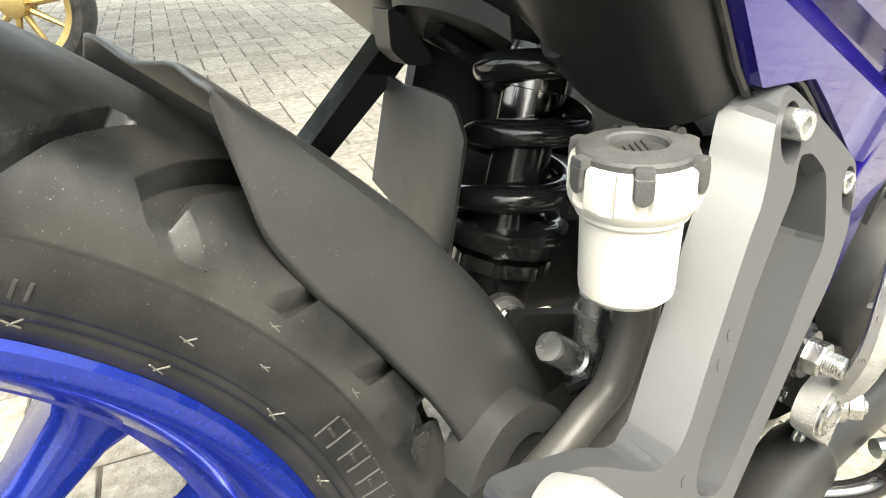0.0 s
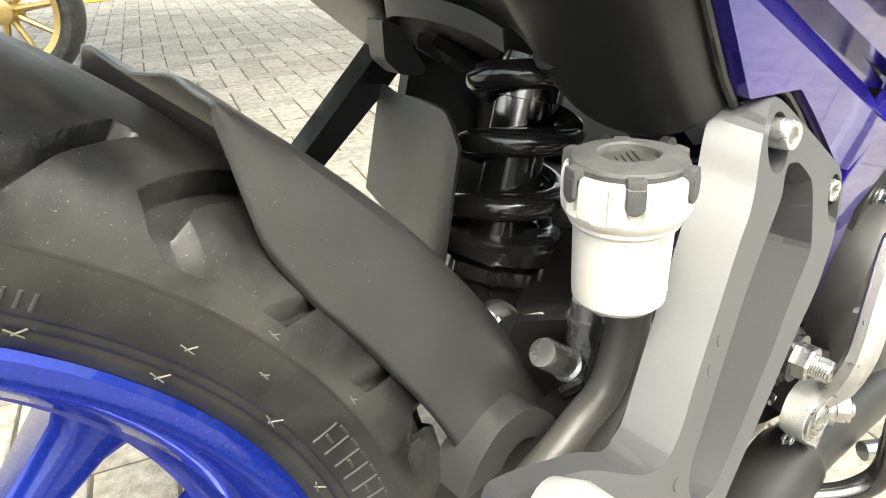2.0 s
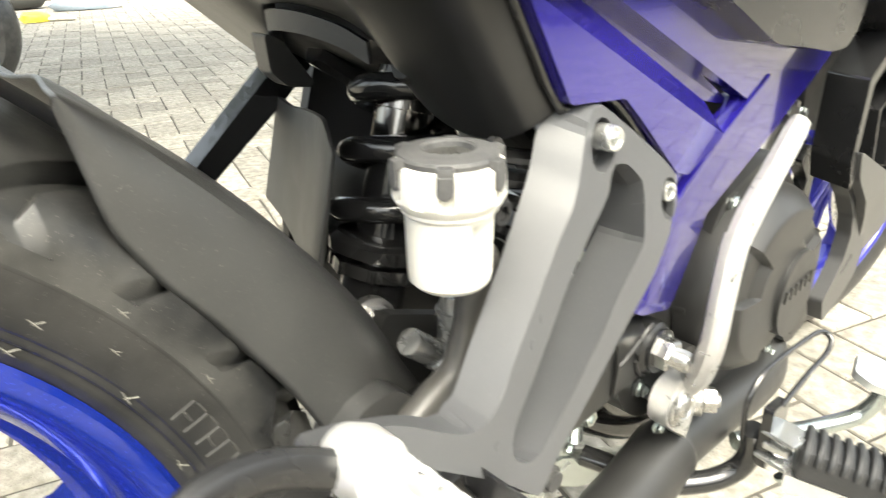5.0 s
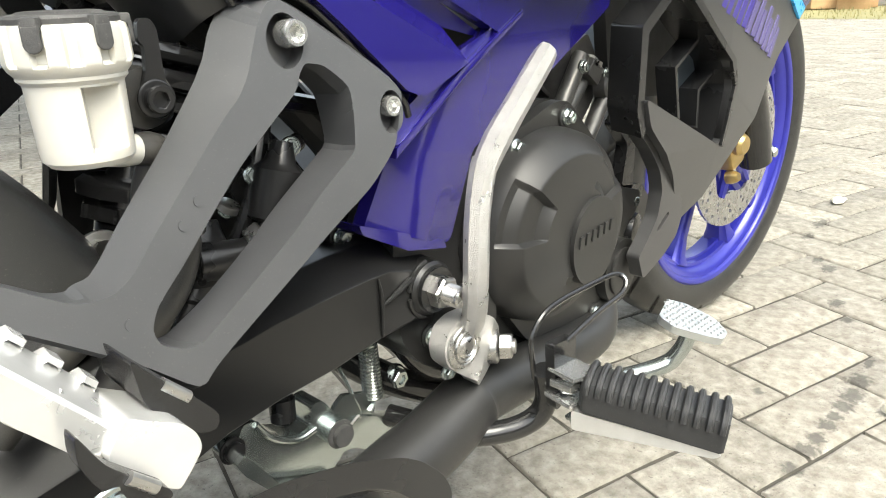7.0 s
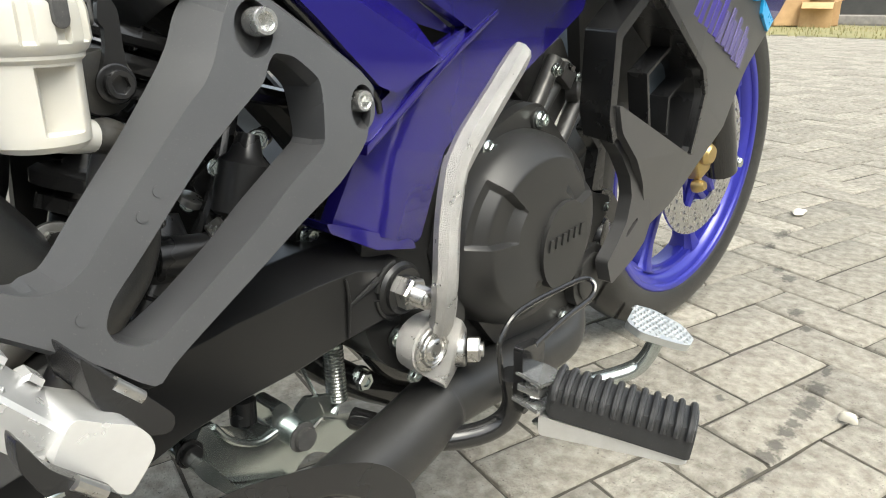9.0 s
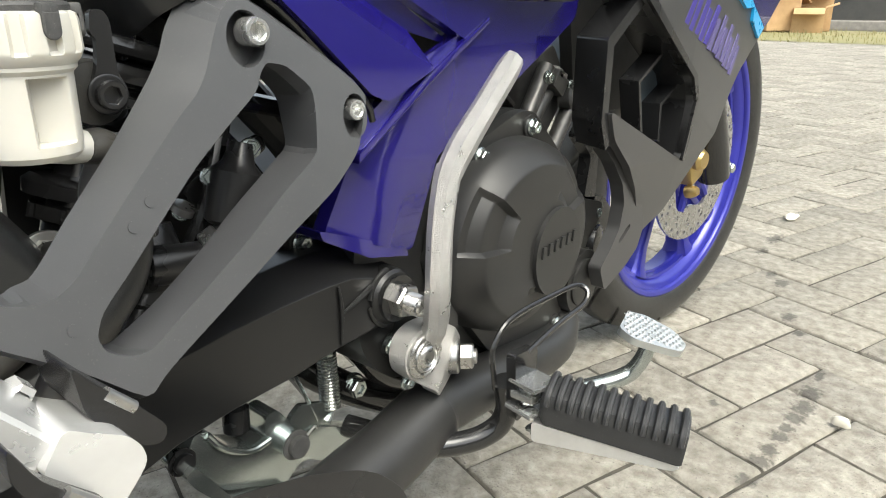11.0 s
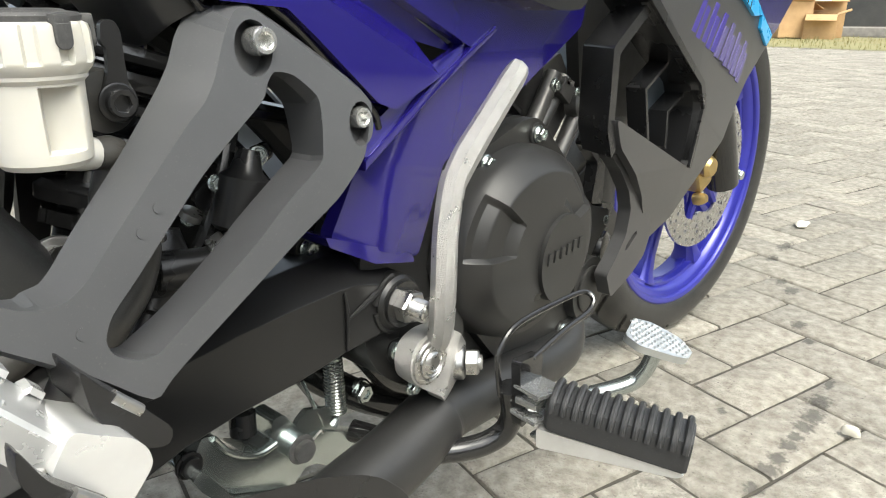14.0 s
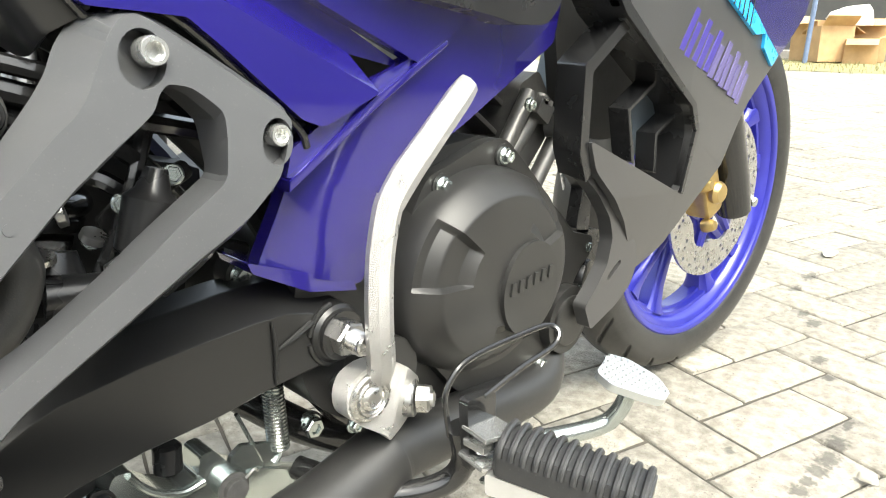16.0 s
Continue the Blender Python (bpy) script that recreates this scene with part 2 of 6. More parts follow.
def group_of(name, parent=None, at=(0, 0, 0)):
    ob = new(name)
    ob.empty_display_size = 0.05
    ob.parent = parent
    ob.location = at
    return ob


def fillet(outline, r, seg=4):
    """Rounds the corners of a closed outline."""
    pts = [Vector(p) for p in outline]
    out = []
    for i, p in enumerate(pts):
        a, b = pts[i - 1] - p, pts[(i + 1) % len(pts)] - p
        d = min(r, a.length * 0.45, b.length * 0.45)
        s, e = p + a.normalized() * d, p + b.normalized() * d
        for k in range(seg + 1):
            u = k / seg
            out.append(tuple(s * (1 - u) ** 2 + p * 2 * u * (1 - u) + e * u * u))
    return out


def soften(bm, width, seg=2, limit=35):
    edges = [e for e in bm.edges if len(e.link_faces) == 2 and e.calc_face_angle(0) > radians(limit)]
    if width and edges:
        bmesh.ops.bevel(bm, geom=edges, offset=width, segments=seg, profile=0.6, affect="EDGES", clamp_overlap=True)


def plate(outline, y0, y1, bevel=0.0015, holes=(), warp=None, seg=2):
    """An outline in x and z, given depth from y0 to y1, with holes through it and rounded edges."""
    bm = bmesh.new()
    edges = []
    for loop in (outline, *holes):
        vs = [bm.verts.new((x, y0, z)) for x, z in loop]
        edges += [bm.edges.new((vs[i - 1], vs[i])) for i in range(len(vs))]
    bmesh.ops.triangle_fill(bm, edges=edges, use_beauty=True, use_dissolve=False, normal=(0, 1, 0))
    made = bmesh.ops.extrude_face_region(bm, geom=bm.faces[:])
    for v in made["geom"]:
        if isinstance(v, bmesh.types.BMVert):
            v.co.y = y1
    bmesh.ops.recalc_face_normals(bm, faces=bm.faces[:])
    soften(bm, bevel, seg)
    if warp:
        for v in bm.verts:
            v.co = Vector(warp(*v.co))
    return bm


def faceted(loops, pockets=(), bevel=0.0008, limit=16):
    """A casting made of rings: each loop is a list of (front, rim, back) points; the first is the outline, the rest are holes.
    pockets: (loop on the front face, way to the floor)."""
    bm = bmesh.new()
    front, back = [], []
    for loop in loops:
        rows = [[bm.verts.new(p[k]) for p in loop] for k in range(3)]
        n = len(loop)
        for a, b in zip(rows, rows[1:]):
            for i in range(n):
                bm.faces.new((a[i - 1], a[i], b[i], b[i - 1]))
        front += [bm.edges.get((rows[0][i - 1], rows[0][i])) for i in range(n)]
        back += [bm.edges.get((rows[2][i - 1], rows[2][i])) for i in range(n)]
    for loop, way in pockets:
        a = [bm.verts.new(p) for p in loop]
        b = [bm.verts.new(Vector(p) + Vector(way)) for p in loop]
        for i in range(len(a)):
            bm.faces.new((a[i - 1], a[i], b[i], b[i - 1]))
        bm.faces.new(b)
        front += [bm.edges.get((a[i - 1], a[i])) for i in range(len(a))]
    bmesh.ops.triangle_fill(bm, edges=front, use_beauty=True, use_dissolve=False, normal=(0, -1, 0))
    bmesh.ops.triangle_fill(bm, edges=back, use_beauty=True, use_dissolve=False, normal=(0, 1, 0))
    bmesh.ops.recalc_face_normals(bm, faces=bm.faces[:])
    soften(bm, bevel, 2, limit)
    return bm


def loop_of(rows):
    """Smooths a closed ring of equal-length number rows."""
    pts = [np.array(r, float) for r in rows]
    out = []
    for i, p in enumerate(pts):
        a, b = pts[i - 1], pts[(i + 1) % len(pts)]
        out += [p * 0.72 + a * 0.28, p * 0.86 + (a + b) * 0.07, p * 0.72 + b * 0.28]
    return out


def spline(points, n=6, closed=False):
    pts = [Vector(p) for p in points]
    if n <= 1 or len(pts) < 3:
        return pts
    out = []
    count = len(pts) if closed else len(pts) - 1
    for i in range(count):
        p1, p2 = pts[i], pts[(i + 1) % len(pts)]
        p0 = pts[i - 1] if (i > 0 or closed) else p1 * 2 - p2
        p3 = pts[(i + 2) % len(pts)] if (i + 2 < len(pts) or closed) else p2 * 2 - p1
        for k in range(n):
            u = k / n
            out.append(0.5 * ((2 * p1) + (p2 - p0) * u + (2 * p0 - 5 * p1 + 4 * p2 - p3) * u * u + (3 * p1 - p0 - 3 * p2 + p3) * u ** 3))
    if not closed:
        out.append(pts[-1])
    return out


def loft(bm, rings, cap=True, closed=False):
    rows = [[bm.verts.new(p) for p in ring] for ring in rings]
    n = len(rows[0])
    pairs = list(zip(rows, rows[1:])) + ([(rows[-1], rows[0])] if closed else [])
    for a, b in pairs:
        for i in range(n):
            bm.faces.new((a[i - 1], a[i], b[i], b[i - 1]))
    if cap and not closed:
        bm.faces.new(rows[0]), bm.faces.new(rows[-1][::-1])
    return bm


def tube(points, r, seg=12, n=6, closed=False, flat=1.0, up=(0, 0, 1), bm=None):
    """A round or oval bar along a smooth line. r: one radius, or one for each given point."""
    line = spline(points, n, closed)
    radii = r if isinstance(r, (list, tuple)) else [r] * len(points)
    src = np.linspace(0, 1, len(radii))
    rr = np.interp(np.linspace(0, 1, len(line)), src, radii)
    rings, side = [], None
    for i, p in enumerate(line):
        a = line[i - 1] if (i or closed) else line[0]
        b = line[(i + 1) % len(line)] if (i + 1 < len(line) or closed) else line[-1]
        way = (b - a).normalized()
        if side is None:
            side = way.cross(Vector(up))
            if side.length < 1e-3:
                side = way.cross(Vector((1, 0, 0)))
        side = (side - way * side.dot(way)).normalized()
        top = side.cross(way)
        rings.append([p + (side * math.cos(w) + top * flat * math.sin(w)) * rr[i] for w in (2 * math.pi * k / seg for k in range(seg))])
    return loft(bm or bmesh.new(), rings, True, closed)


def lathe(profile, origin, axis, seg=40, bm=None, closed=False):
    """A profile of (radius, way along the axis) turned round the axis."""
    bm = bm or bmesh.new()
    axis = Vector(axis).normalized()
    a = axis.orthogonal().normalized()
    b = axis.cross(a)
    o = Vector(origin)
    rings = [[o + axis * h + (a * math.cos(w) + b * math.sin(w)) * max(r, 1e-5) for w in (2 * math.pi * k / seg for k in range(seg))] for r, h in profile]
    return loft(bm, rings, not closed, closed)


def block(centre, size, turn=(0, 0, 0), bevel=0.002, bm=None):
    own = bmesh.new()
    bmesh.ops.create_cube(own, size=1.0)
    m = pose(*centre, *turn) @ Matrix.Diagonal((*size, 1))
    bmesh.ops.transform(own, matrix=m, verts=own.verts)
    soften(own, bevel)
    if bm is None:
        return own
    me = bpy.data.meshes.new("tmp")
    own.to_mesh(me)
    own.free()
    bm.from_mesh(me)
    bpy.data.meshes.remove(me)
    return bm


def bolt(parent, at, way, r=0.006, h=0.005, mat=None, kind="hex", flange=True, name="bolt", label=""):
    """A bolt head seen from along way: hexagon with a washer face, or a round socket head."""
    way = Vector(way).normalized()
    bm = bmesh.new()
    if flange:
        lathe([(r * 1.35, 0), (r * 1.35, h * 0.22), (r * 1.15, h * 0.34)], at, way, 24, bm)
    if kind == "hex":
        lathe([(r, h * 0.2), (r, h * 0.9), (r * 0.88, h), (r * 0.55, h), (r * 0.5, h * 0.82)], at, way, 6, bm)
    elif kind == "stud":
        lathe([(r, 0), (r, h * 0.92), (r * 0.85, h)], at, way, 20, bm)
    else:
        a = way.orthogonal().normalized()
        b = way.cross(a)
        rings = []
        for rad, up, six in ((1.0, 0.1, 0), (1.0, 0.86, 0), (0.90, 1.0, 0), (0.66, 1.0, 0), (0.62, 0.95, 1), (0.62, 0.45, 1), (0.05, 0.42, 0)):
            ring = []
            for k in range(36):
                w = 2 * math.pi * k / 36
                q = r * rad * (math.cos(math.pi / 6) / math.cos(w % (math.pi / 3) - math.pi / 6) if six else 1.0)
                ring.append(Vector(at) + way * (h * up) + (a * math.cos(w) + b * math.sin(w)) * q)
            rings.append(ring)
        loft(bm, rings)
    return part(name, bm, mat or zinc, parent, label, 30)


# ---- ground ----
bm = bmesh.new()
bmesh.ops.create_grid(bm, x_segments=2, y_segments=2, size=200)
ground = part("ground", bm, joint_sand, None)
ground.location = (0, 0, -0.006)
tagged(ground, "sandy grey-brown bed under the concrete pavers", "ground", kind="structure")

# ---- motorcycle ----
bike = group_of("motorcycle")
tagged(bike, "deep blue and black small motorcycle parked upright on concrete pavers", "motorcycle")

REAR, FRONT = Vector((-0.004, -0.030, 0.3225)), Vector((1.286, 0.006, 0.286))


REAR_PROFILE = [(0.2190, -0.0615), (0.228, -0.069), (0.240, -0.0755), (0.253, -0.0790), (0.266, -0.0780), (0.277, -0.0705), (0.2855, -0.058), (0.2930, -0.036), (0.2960, -0.012),
                (0.2960, 0.012), (0.2930, 0.036), (0.2855, 0.058), (0.277, 0.0705), (0.266, 0.0780), (0.253, 0.0790), (0.240, 0.0755), (0.228, 0.069), (0.2190, 0.0615)]


def tyre(parent, centre, profile, angles, fine, grooves, mat, wall_mat, wall_r, label):
    """A tyre of (radius, y) profile from one bead to the other, with cut tread grooves and darker side walls."""
    prof = np.array(profile)
    at = np.concatenate([np.linspace(0, 0.58, fine, endpoint=False), np.linspace(0.58, 1, fine // 4)])
    knots = np.linspace(0, 1, len(prof))
    smooth = np.array([tuple(p)[:2] for p in spline([(r, y, 0) for r, y in profile], 8)])
    dense = np.linspace(0, 1, len(smooth))
    rad, yy = np.interp(at, dense, smooth[:, 0]), np.interp(at, dense, smooth[:, 1])
    ang = np.radians(np.array(angles))
    m, turns = len(at), len(ang)
    cut = grooves(ang[:, None], yy[None, :], rad[None, :])
    r = rad[None, :] - cut
    verts = np.stack([centre.x + r * np.cos(ang)[:, None], centre.y + np.broadcast_to(yy, r.shape), centre.z + r * np.sin(ang)[:, None]], -1).reshape(-1, 3)
    i, j = np.meshgrid(np.arange(turns), np.arange(m - 1), indexing="ij")
    k = (i + 1) % turns
    faces = np.stack([i * m + j, i * m + j + 1, k * m + j + 1, k * m + j], -1).reshape(-1, 4)
    me = bpy.data.meshes.new("tyre")
    me.from_pydata(verts.tolist(), [], faces.tolist())
    me.materials.append(mat)
    me.materials.append(wall_mat)
    wall = np.broadcast_to((rad[:-1] < wall_r), (turns, m - 1)).reshape(-1)
    me.polygons.foreach_set("material_index", wall.astype(np.int32))
    me.polygons.foreach_set("use_smooth", np.ones(len(faces), bool))
    me.set_sharp_from_angle(angle=radians(40))
    ob = new("tyre", me)
    ob.parent = parent
    ob["label"] = label
    return ob


def groove_band(ang, u, count, phase, u0, u1, slant, half, deep):
    """Depth of slanting grooves between u0 and u1, repeated count times round the tyre."""
    mid = phase + slant * (u - u0)
    off = np.mod(ang - mid + math.pi / count, 2 * math.pi / count) - math.pi / count
    across = np.clip((half - np.abs(off)) / (half * 0.35), 0, 1)
    along = np.clip((u - u0) / 0.04, 0, 1) * np.clip((u1 - u) / 0.04, 0, 1)
    return deep * across * along


def inside(px, py, poly):
    """Signed distance to a closed outline, inside positive."""
    best = np.full(np.broadcast(px, py).shape, 1e9)
    odd = np.zeros(best.shape, bool)
    for (x0, y0), (x1, y1) in zip(poly, poly[1:] + poly[:1]):
        dx, dy = x1 - x0, y1 - y0
        t = np.clip(((px - x0) * dx + (py - y0) * dy) / (dx * dx + dy * dy), 0, 1)
        best = np.minimum(best, np.hypot(px - x0 - t * dx, py - y0 - t * dy))
        cross = ((y0 > py) != (y1 > py)) & (px < (x1 - x0) * (py - y0) / ((y1 - y0) or 1e-9) + x0)
        odd ^= cross
    return np.where(odd, best, -best)


# tread cuts of one twelfth of the round: degrees round the wheel and metres down from the crown
HOOK = [(50.0, 0.0941), (48.2, 0.0809), (44.7, 0.0582), (40.5, 0.0322), (38.4, 0.0340), (43.4, 0.0703), (46.8, 0.0897), (47.0, 0.0972), (44.5, 0.1136), (47.2, 0.1137), (48.9, 0.1065)]
BARS = [[(39.5, 0.1131), (36.9, 0.0994), (30.5, 0.0551), (28.8, 0.0565), (35.4, 0.0975), (37.4, 0.1138)],
        [(29.3, 0.1138), (25.9, 0.0937), (21.5, 0.0617), (20.2, 0.0631), (24.6, 0.0911), (27.0, 0.1123)]]


def rear_grooves(ang, y, rad):
    """Hooked and straight cuts, three to each thirty degrees, on both shoulders, and raised rings on the walls."""
    deg = np.degrees(ang)
    cut = np.zeros((ang.shape[0], y.shape[1]))
    for sign, shift in ((1, 0.0), (-1, 14.0)):
        base = np.mod(deg + shift - 20.0, 30.0) + 20.0
        for poly in (HOOK, *BARS):
            line = [(a * math.pi / 180 * 0.28, b) for a, b in poly]
            for off in (0.0, -30.0, 30.0):
                px = (base + off) * (math.pi / 180 * 0.28)
                cut = np.maximum(cut, 0.0075 * np.clip(inside(px, -y * sign + 0.296 - rad, line) / 0.0013 + 0.5, 0, 1) * (rad > 0.258))
    step = np.clip((0.2545 - rad) / 0.0012, 0, 1) * 0.0
    ring = np.exp(-((rad - 0.2545) / 0.0010) ** 2) * -0.0016 + np.exp(-((rad - 0.2290) / 0.0012) ** 2) * 0.0016 + np.exp(-((rad - 0.2335) / 0.0008) ** 2) * 0.0008
    return cut - ring - step


def front_grooves(ang, y, rad):
    u = y / 0.06
    c = groove_band(ang, u, 22, 0.0, -0.70, -0.12, 0.35, 0.017, 0.004)
    return np.maximum(c, groove_band(ang, u, 22, 0.14, 0.12, 0.70, -0.35, 0.017, 0.004)) * (rad > 0.255)


def cast_wheel(name, centre, lip, half, well, spokes, hub_r, hub_half, paint, fork_spread, label):
    wheel = group_of(name, bike)
    wheel["label"] = label
    ax = (0, 1, 0)
    outer = [(lip - 0.0050, -half - 0.0045), (lip - 0.0010, -half - 0.0048), (lip + 0.0015, -half - 0.0030), (lip + 0.0015, -half + 0.002), (lip - 0.004, -half + 0.006),
             (well + 0.010, -half * 0.72), (well + 0.004, -half * 0.45), (well + 0.004, half * 0.45), (well + 0.010, half * 0.72),
             (lip - 0.004, half - 0.006), (lip + 0.003, half - 0.002), (lip + 0.002, half + 0.003), (lip - 0.004, half + 0.004)]
    inner = [(lip - 0.010, half + 0.001), (well - 0.001, half * 0.80), (well - 0.003, half * 0.76), (well - 0.004, half * 0.50), (well - 0.0085, half * 0.46), (well - 0.009, half * 0.12), (well - 0.0125, half * 0.08), (well - 0.0125, -half * 0.22),
             (well - 0.0085, -half * 0.26), (well - 0.007, -half * 0.52), (well - 0.0025, -half * 0.56), (well + 0.000, -half * 0.74), (well + 0.005, -half * 0.86), (lip - 0.0120, -half * 0.93), (lip - 0.0105, -half * 0.945), (lip - 0.0095, -half - 0.0020), (lip - 0.0080, -half - 0.0036)]
    part("rim", lathe(outer + inner, centre, ax, 120, None, True), paint, wheel, "blue painted cast rim")
    part("hub", lathe([(hub_r * 0.5, -hub_half), (hub_r, -hub_half), (hub_r * 0.86, -hub_half * 0.6), (hub_r * 0.8, 0), (hub_r * 0.86, hub_half * 0.6), (hub_r, hub_half), (hub_r * 0.5, hub_half)], centre, ax, 40), paint, wheel)
    for k in range(spokes):
        for side in (-1, 1):
            base, tip = 2 * math.pi * k / spokes + 0.35 + side * 0.10, 2 * math.pi * k / spokes + 0.35 + side * fork_spread
            rings = []
            for f, wide, deep in ((0.0, 0.013, 0.017), (0.35, 0.0100, 0.015), (0.72, 0.0100, 0.016), (0.90, 0.0135, 0.019), (1.0, 0.021, 0.024)):
                w = base + (tip - base) * f
                r = hub_r * 0.85 + (well - 0.005 - hub_r * 0.85) * f
                at = Vector(centre) + Vector((r * math.cos(w), 0, r * math.sin(w)))
                along = Vector((-math.sin(w), 0, math.cos(w)))
                rings.append([at + along * (wide * a) + Vector((0, deep * b, 0)) for a, b in ((-1, -0.45), (-0.72, -0.62), (-0.60, -0.95), (-0.35, -1), (0.35, -1), (0.60, -0.95), (0.72, -0.62), (1, -0.45), (1, 0.6), (0.5, 1), (-0.5, 1), (-1, 0.6))])
            part("spoke", loft(bmesh.new(), rings), paint, wheel, "", 40)
    return wheel


rear = cast_wheel("rear_wheel", REAR, 0.2215, 0.0625, 0.201, 5, 0.045, 0.040, rim_blue, 0.26, "blue cast rear wheel with a wide dusty tyre")
rear_angles = np.concatenate([np.arange(-8, 76, 0.115), np.arange(76, 352, 1.2)])
tyre(rear, REAR, REAR_PROFILE, rear_angles, 190, rear_grooves, tyre_rubber, sidewall_rubber, 0.2545, "dusty black rubber tyre with hooked tread grooves")


def on_wall(deg, r):
    """A point on the near side wall of the rear tyre."""
    y = np.interp(r, [0.219, 0.228, 0.240, 0.253, 0.266], [-0.0615, -0.069, -0.0755, -0.079, -0.078])
    return REAR + Vector((r * math.cos(radians(deg)), y - 0.0004, r * math.sin(radians(deg))))


# pale moulding nibs and raised bars of lettering on the side wall
for deg, r, size in [(d_, r_, s_ * 0.75) for d_, r_, s_ in ((52.6, 0.2281, 0.007), (42.0, 0.2268, 0.008), (31.1, 0.2320, 0.009), (42.4, 0.2397, 0.006), (20.3, 0.2269, 0.007), (37.9, 0.2562, 0.004), (27.7, 0.2562, 0.004), (61.0, 0.2290, 0.007), (36.0, 0.2440, 0.003))]:
    bm = tube([on_wall(deg - 0.8, r), on_wall(deg + size * 120, r + size * 0.25)], 0.00032, 6, 1)
    tube([on_wall(deg, r), on_wall(deg - 0.6, r + size * 0.6)], 0.00032, 6, 1, bm=bm)
    part("mould_nib", bm, nib_grey, rear, "pale moulding nib")
for k in range(7):
    deg = 26.2 - 2.1 * k
    bm = tube([on_wall(deg, 0.2370), on_wall(deg + 0.5, 0.2475)], 0.0007, 6, 3)
    tube([on_wall(deg, 0.2475), on_wall(deg - 1.3, 0.2475)], 0.0007, 6, 2, bm=bm)
    if k % 2 == 0:
        tube([on_wall(deg, 0.2420), on_wall(deg - 1.2, 0.2415)], 0.0007, 6, 2, bm=bm)
    part("wall_mark", bm, wall_grey, rear, "raised bar mark on the side wall")
for k in range(3):
    part("wall_mark", tube([on_wall(54.4 - 0.9 * k, 0.2370), on_wall(54.6 - 0.9 * k, 0.2425)], 0.0006, 6, 2), wall_grey, rear, "raised bar mark on the side wall")

front = cast_wheel("front_wheel", FRONT, 0.2225, 0.034, 0.200, 5, 0.040, 0.032, front_rim_blue, 0.22, "blue cast front wheel with brake disc")
FRONT_PROFILE = [(0.220, -0.034), (0.228, -0.040), (0.240, -0.0435), (0.253, -0.0435), (0.265, -0.0395), (0.276, -0.028), (0.283, -0.012),
                 (0.283, 0.012), (0.276, 0.028), (0.265, 0.0395), (0.253, 0.0435), (0.240, 0.0435), (0.228, 0.040), (0.220, 0.034)]
tyre(front, FRONT, FRONT_PROFILE, np.arange(0, 360, 0.6), 90, front_grooves, sidewall_rubber, sidewall_rubber, 0.25, "black front tyre with fine tread grooves")

# brake disc with drilled holes
disc_at = FRONT + Vector((0, -0.052, 0))
holes = []
for k in range(30):
    for q, rr in ((0, 0.112), (0.5, 0.100), (0.25, 0.090)):
        w = 2 * math.pi * (k + q) / 30
        if q and k % 2:
            continue
        holes.append([(disc_at.x + rr * math.cos(w) + 0.0032 * math.cos(a), disc_at.z + rr * math.sin(w) + 0.0032 * math.sin(a)) for a in (2 * math.pi * n / 8 for n in range(8))])
holes.append([(disc_at.x + 0.074 * (1 + 0.09 * math.cos(6 * a)) * math.cos(a), disc_at.z + 0.074 * (1 + 0.09 * math.cos(6 * a)) * math.sin(a)) for a in (2 * math.pi * n / 48 for n in range(48))])
rim_line = [(disc_at.x + 0.1225 * math.cos(a), disc_at.z + 0.1225 * math.sin(a)) for a in (2 * math.pi * n / 72 for n in range(72))]
part("brake_disc", plate(rim_line, disc_at.y - 0.002, disc_at.y + 0.002, 0, holes), steel, front, "drilled steel brake disc")
for k in range(6):
    w = 2 * math.pi * k / 6 + 0.2
    part("disc_arm", tube([disc_at + Vector((math.cos(w) * r, 0.004, math.sin(w) * r)) for r in (0.025, 0.05, 0.079)], [0.010, 0.008, 0.007], 8, 3), front_rim_blue, front)

# right fork leg, axle nut and caliper
fork = group_of("front_fork", bike)
rake = Vector((-math.sin(radians(25)), 0, math.cos(radians(25))))
leg = FRONT + Vector((-0.009, -0.0875, -0.012))
part("fork_leg", tube([leg, leg + rake * 0.06, leg + rake * 0.20, leg + rake * 0.36], [0.024, 0.026, 0.025, 0.025], 20, 4), gloss_black, fork)
part("fork_leg", tube([leg + Vector((0, 0.145, 0)), leg + Vector((0, 0.145, 0)) + rake * 0.2, leg + Vector((0, 0.145, 0)) + rake * 0.36], 0.025, 20, 4), gloss_black, fork)
part("axle_nut", lathe([(0.011, 0), (0.011, 0.008), (0.008, 0.010), (0.008, 0.016), (0.006, 0.018)], FRONT + Vector((0.010, -0.092, 0)), (0, -1, 0), 6), zinc, fork, "plated axle nut")
cal = group_of("brake_caliper", bike)
cal["label"] = "gold-coloured front brake caliper"
cc = FRONT + Vector((-0.0885, -0.076, 0.027))
part("caliper_body", block(cc, (0.038, 0.040, 0.075), (0, -25, 0), 0.008), gold, cal)
for k, (dx, dz) in enumerate(((-0.004, 0.052), (0.0, -0.050), (-0.022, 0.010))):
    part("caliper_pin", lathe([(0.009, 0), (0.010, 0.006), (0.008, 0.014), (0.006, 0.018)], cc + Vector((dx, -0.010, dz)), (0, -1, 0.25), 16), gold, cal)
part("caliper_piston", lathe([(0.015, 0), (0.016, 0.012), (0.012, 0.018)], cc + Vector((0, -0.014, 0)), (0, -1, 0), 24), gold, cal)
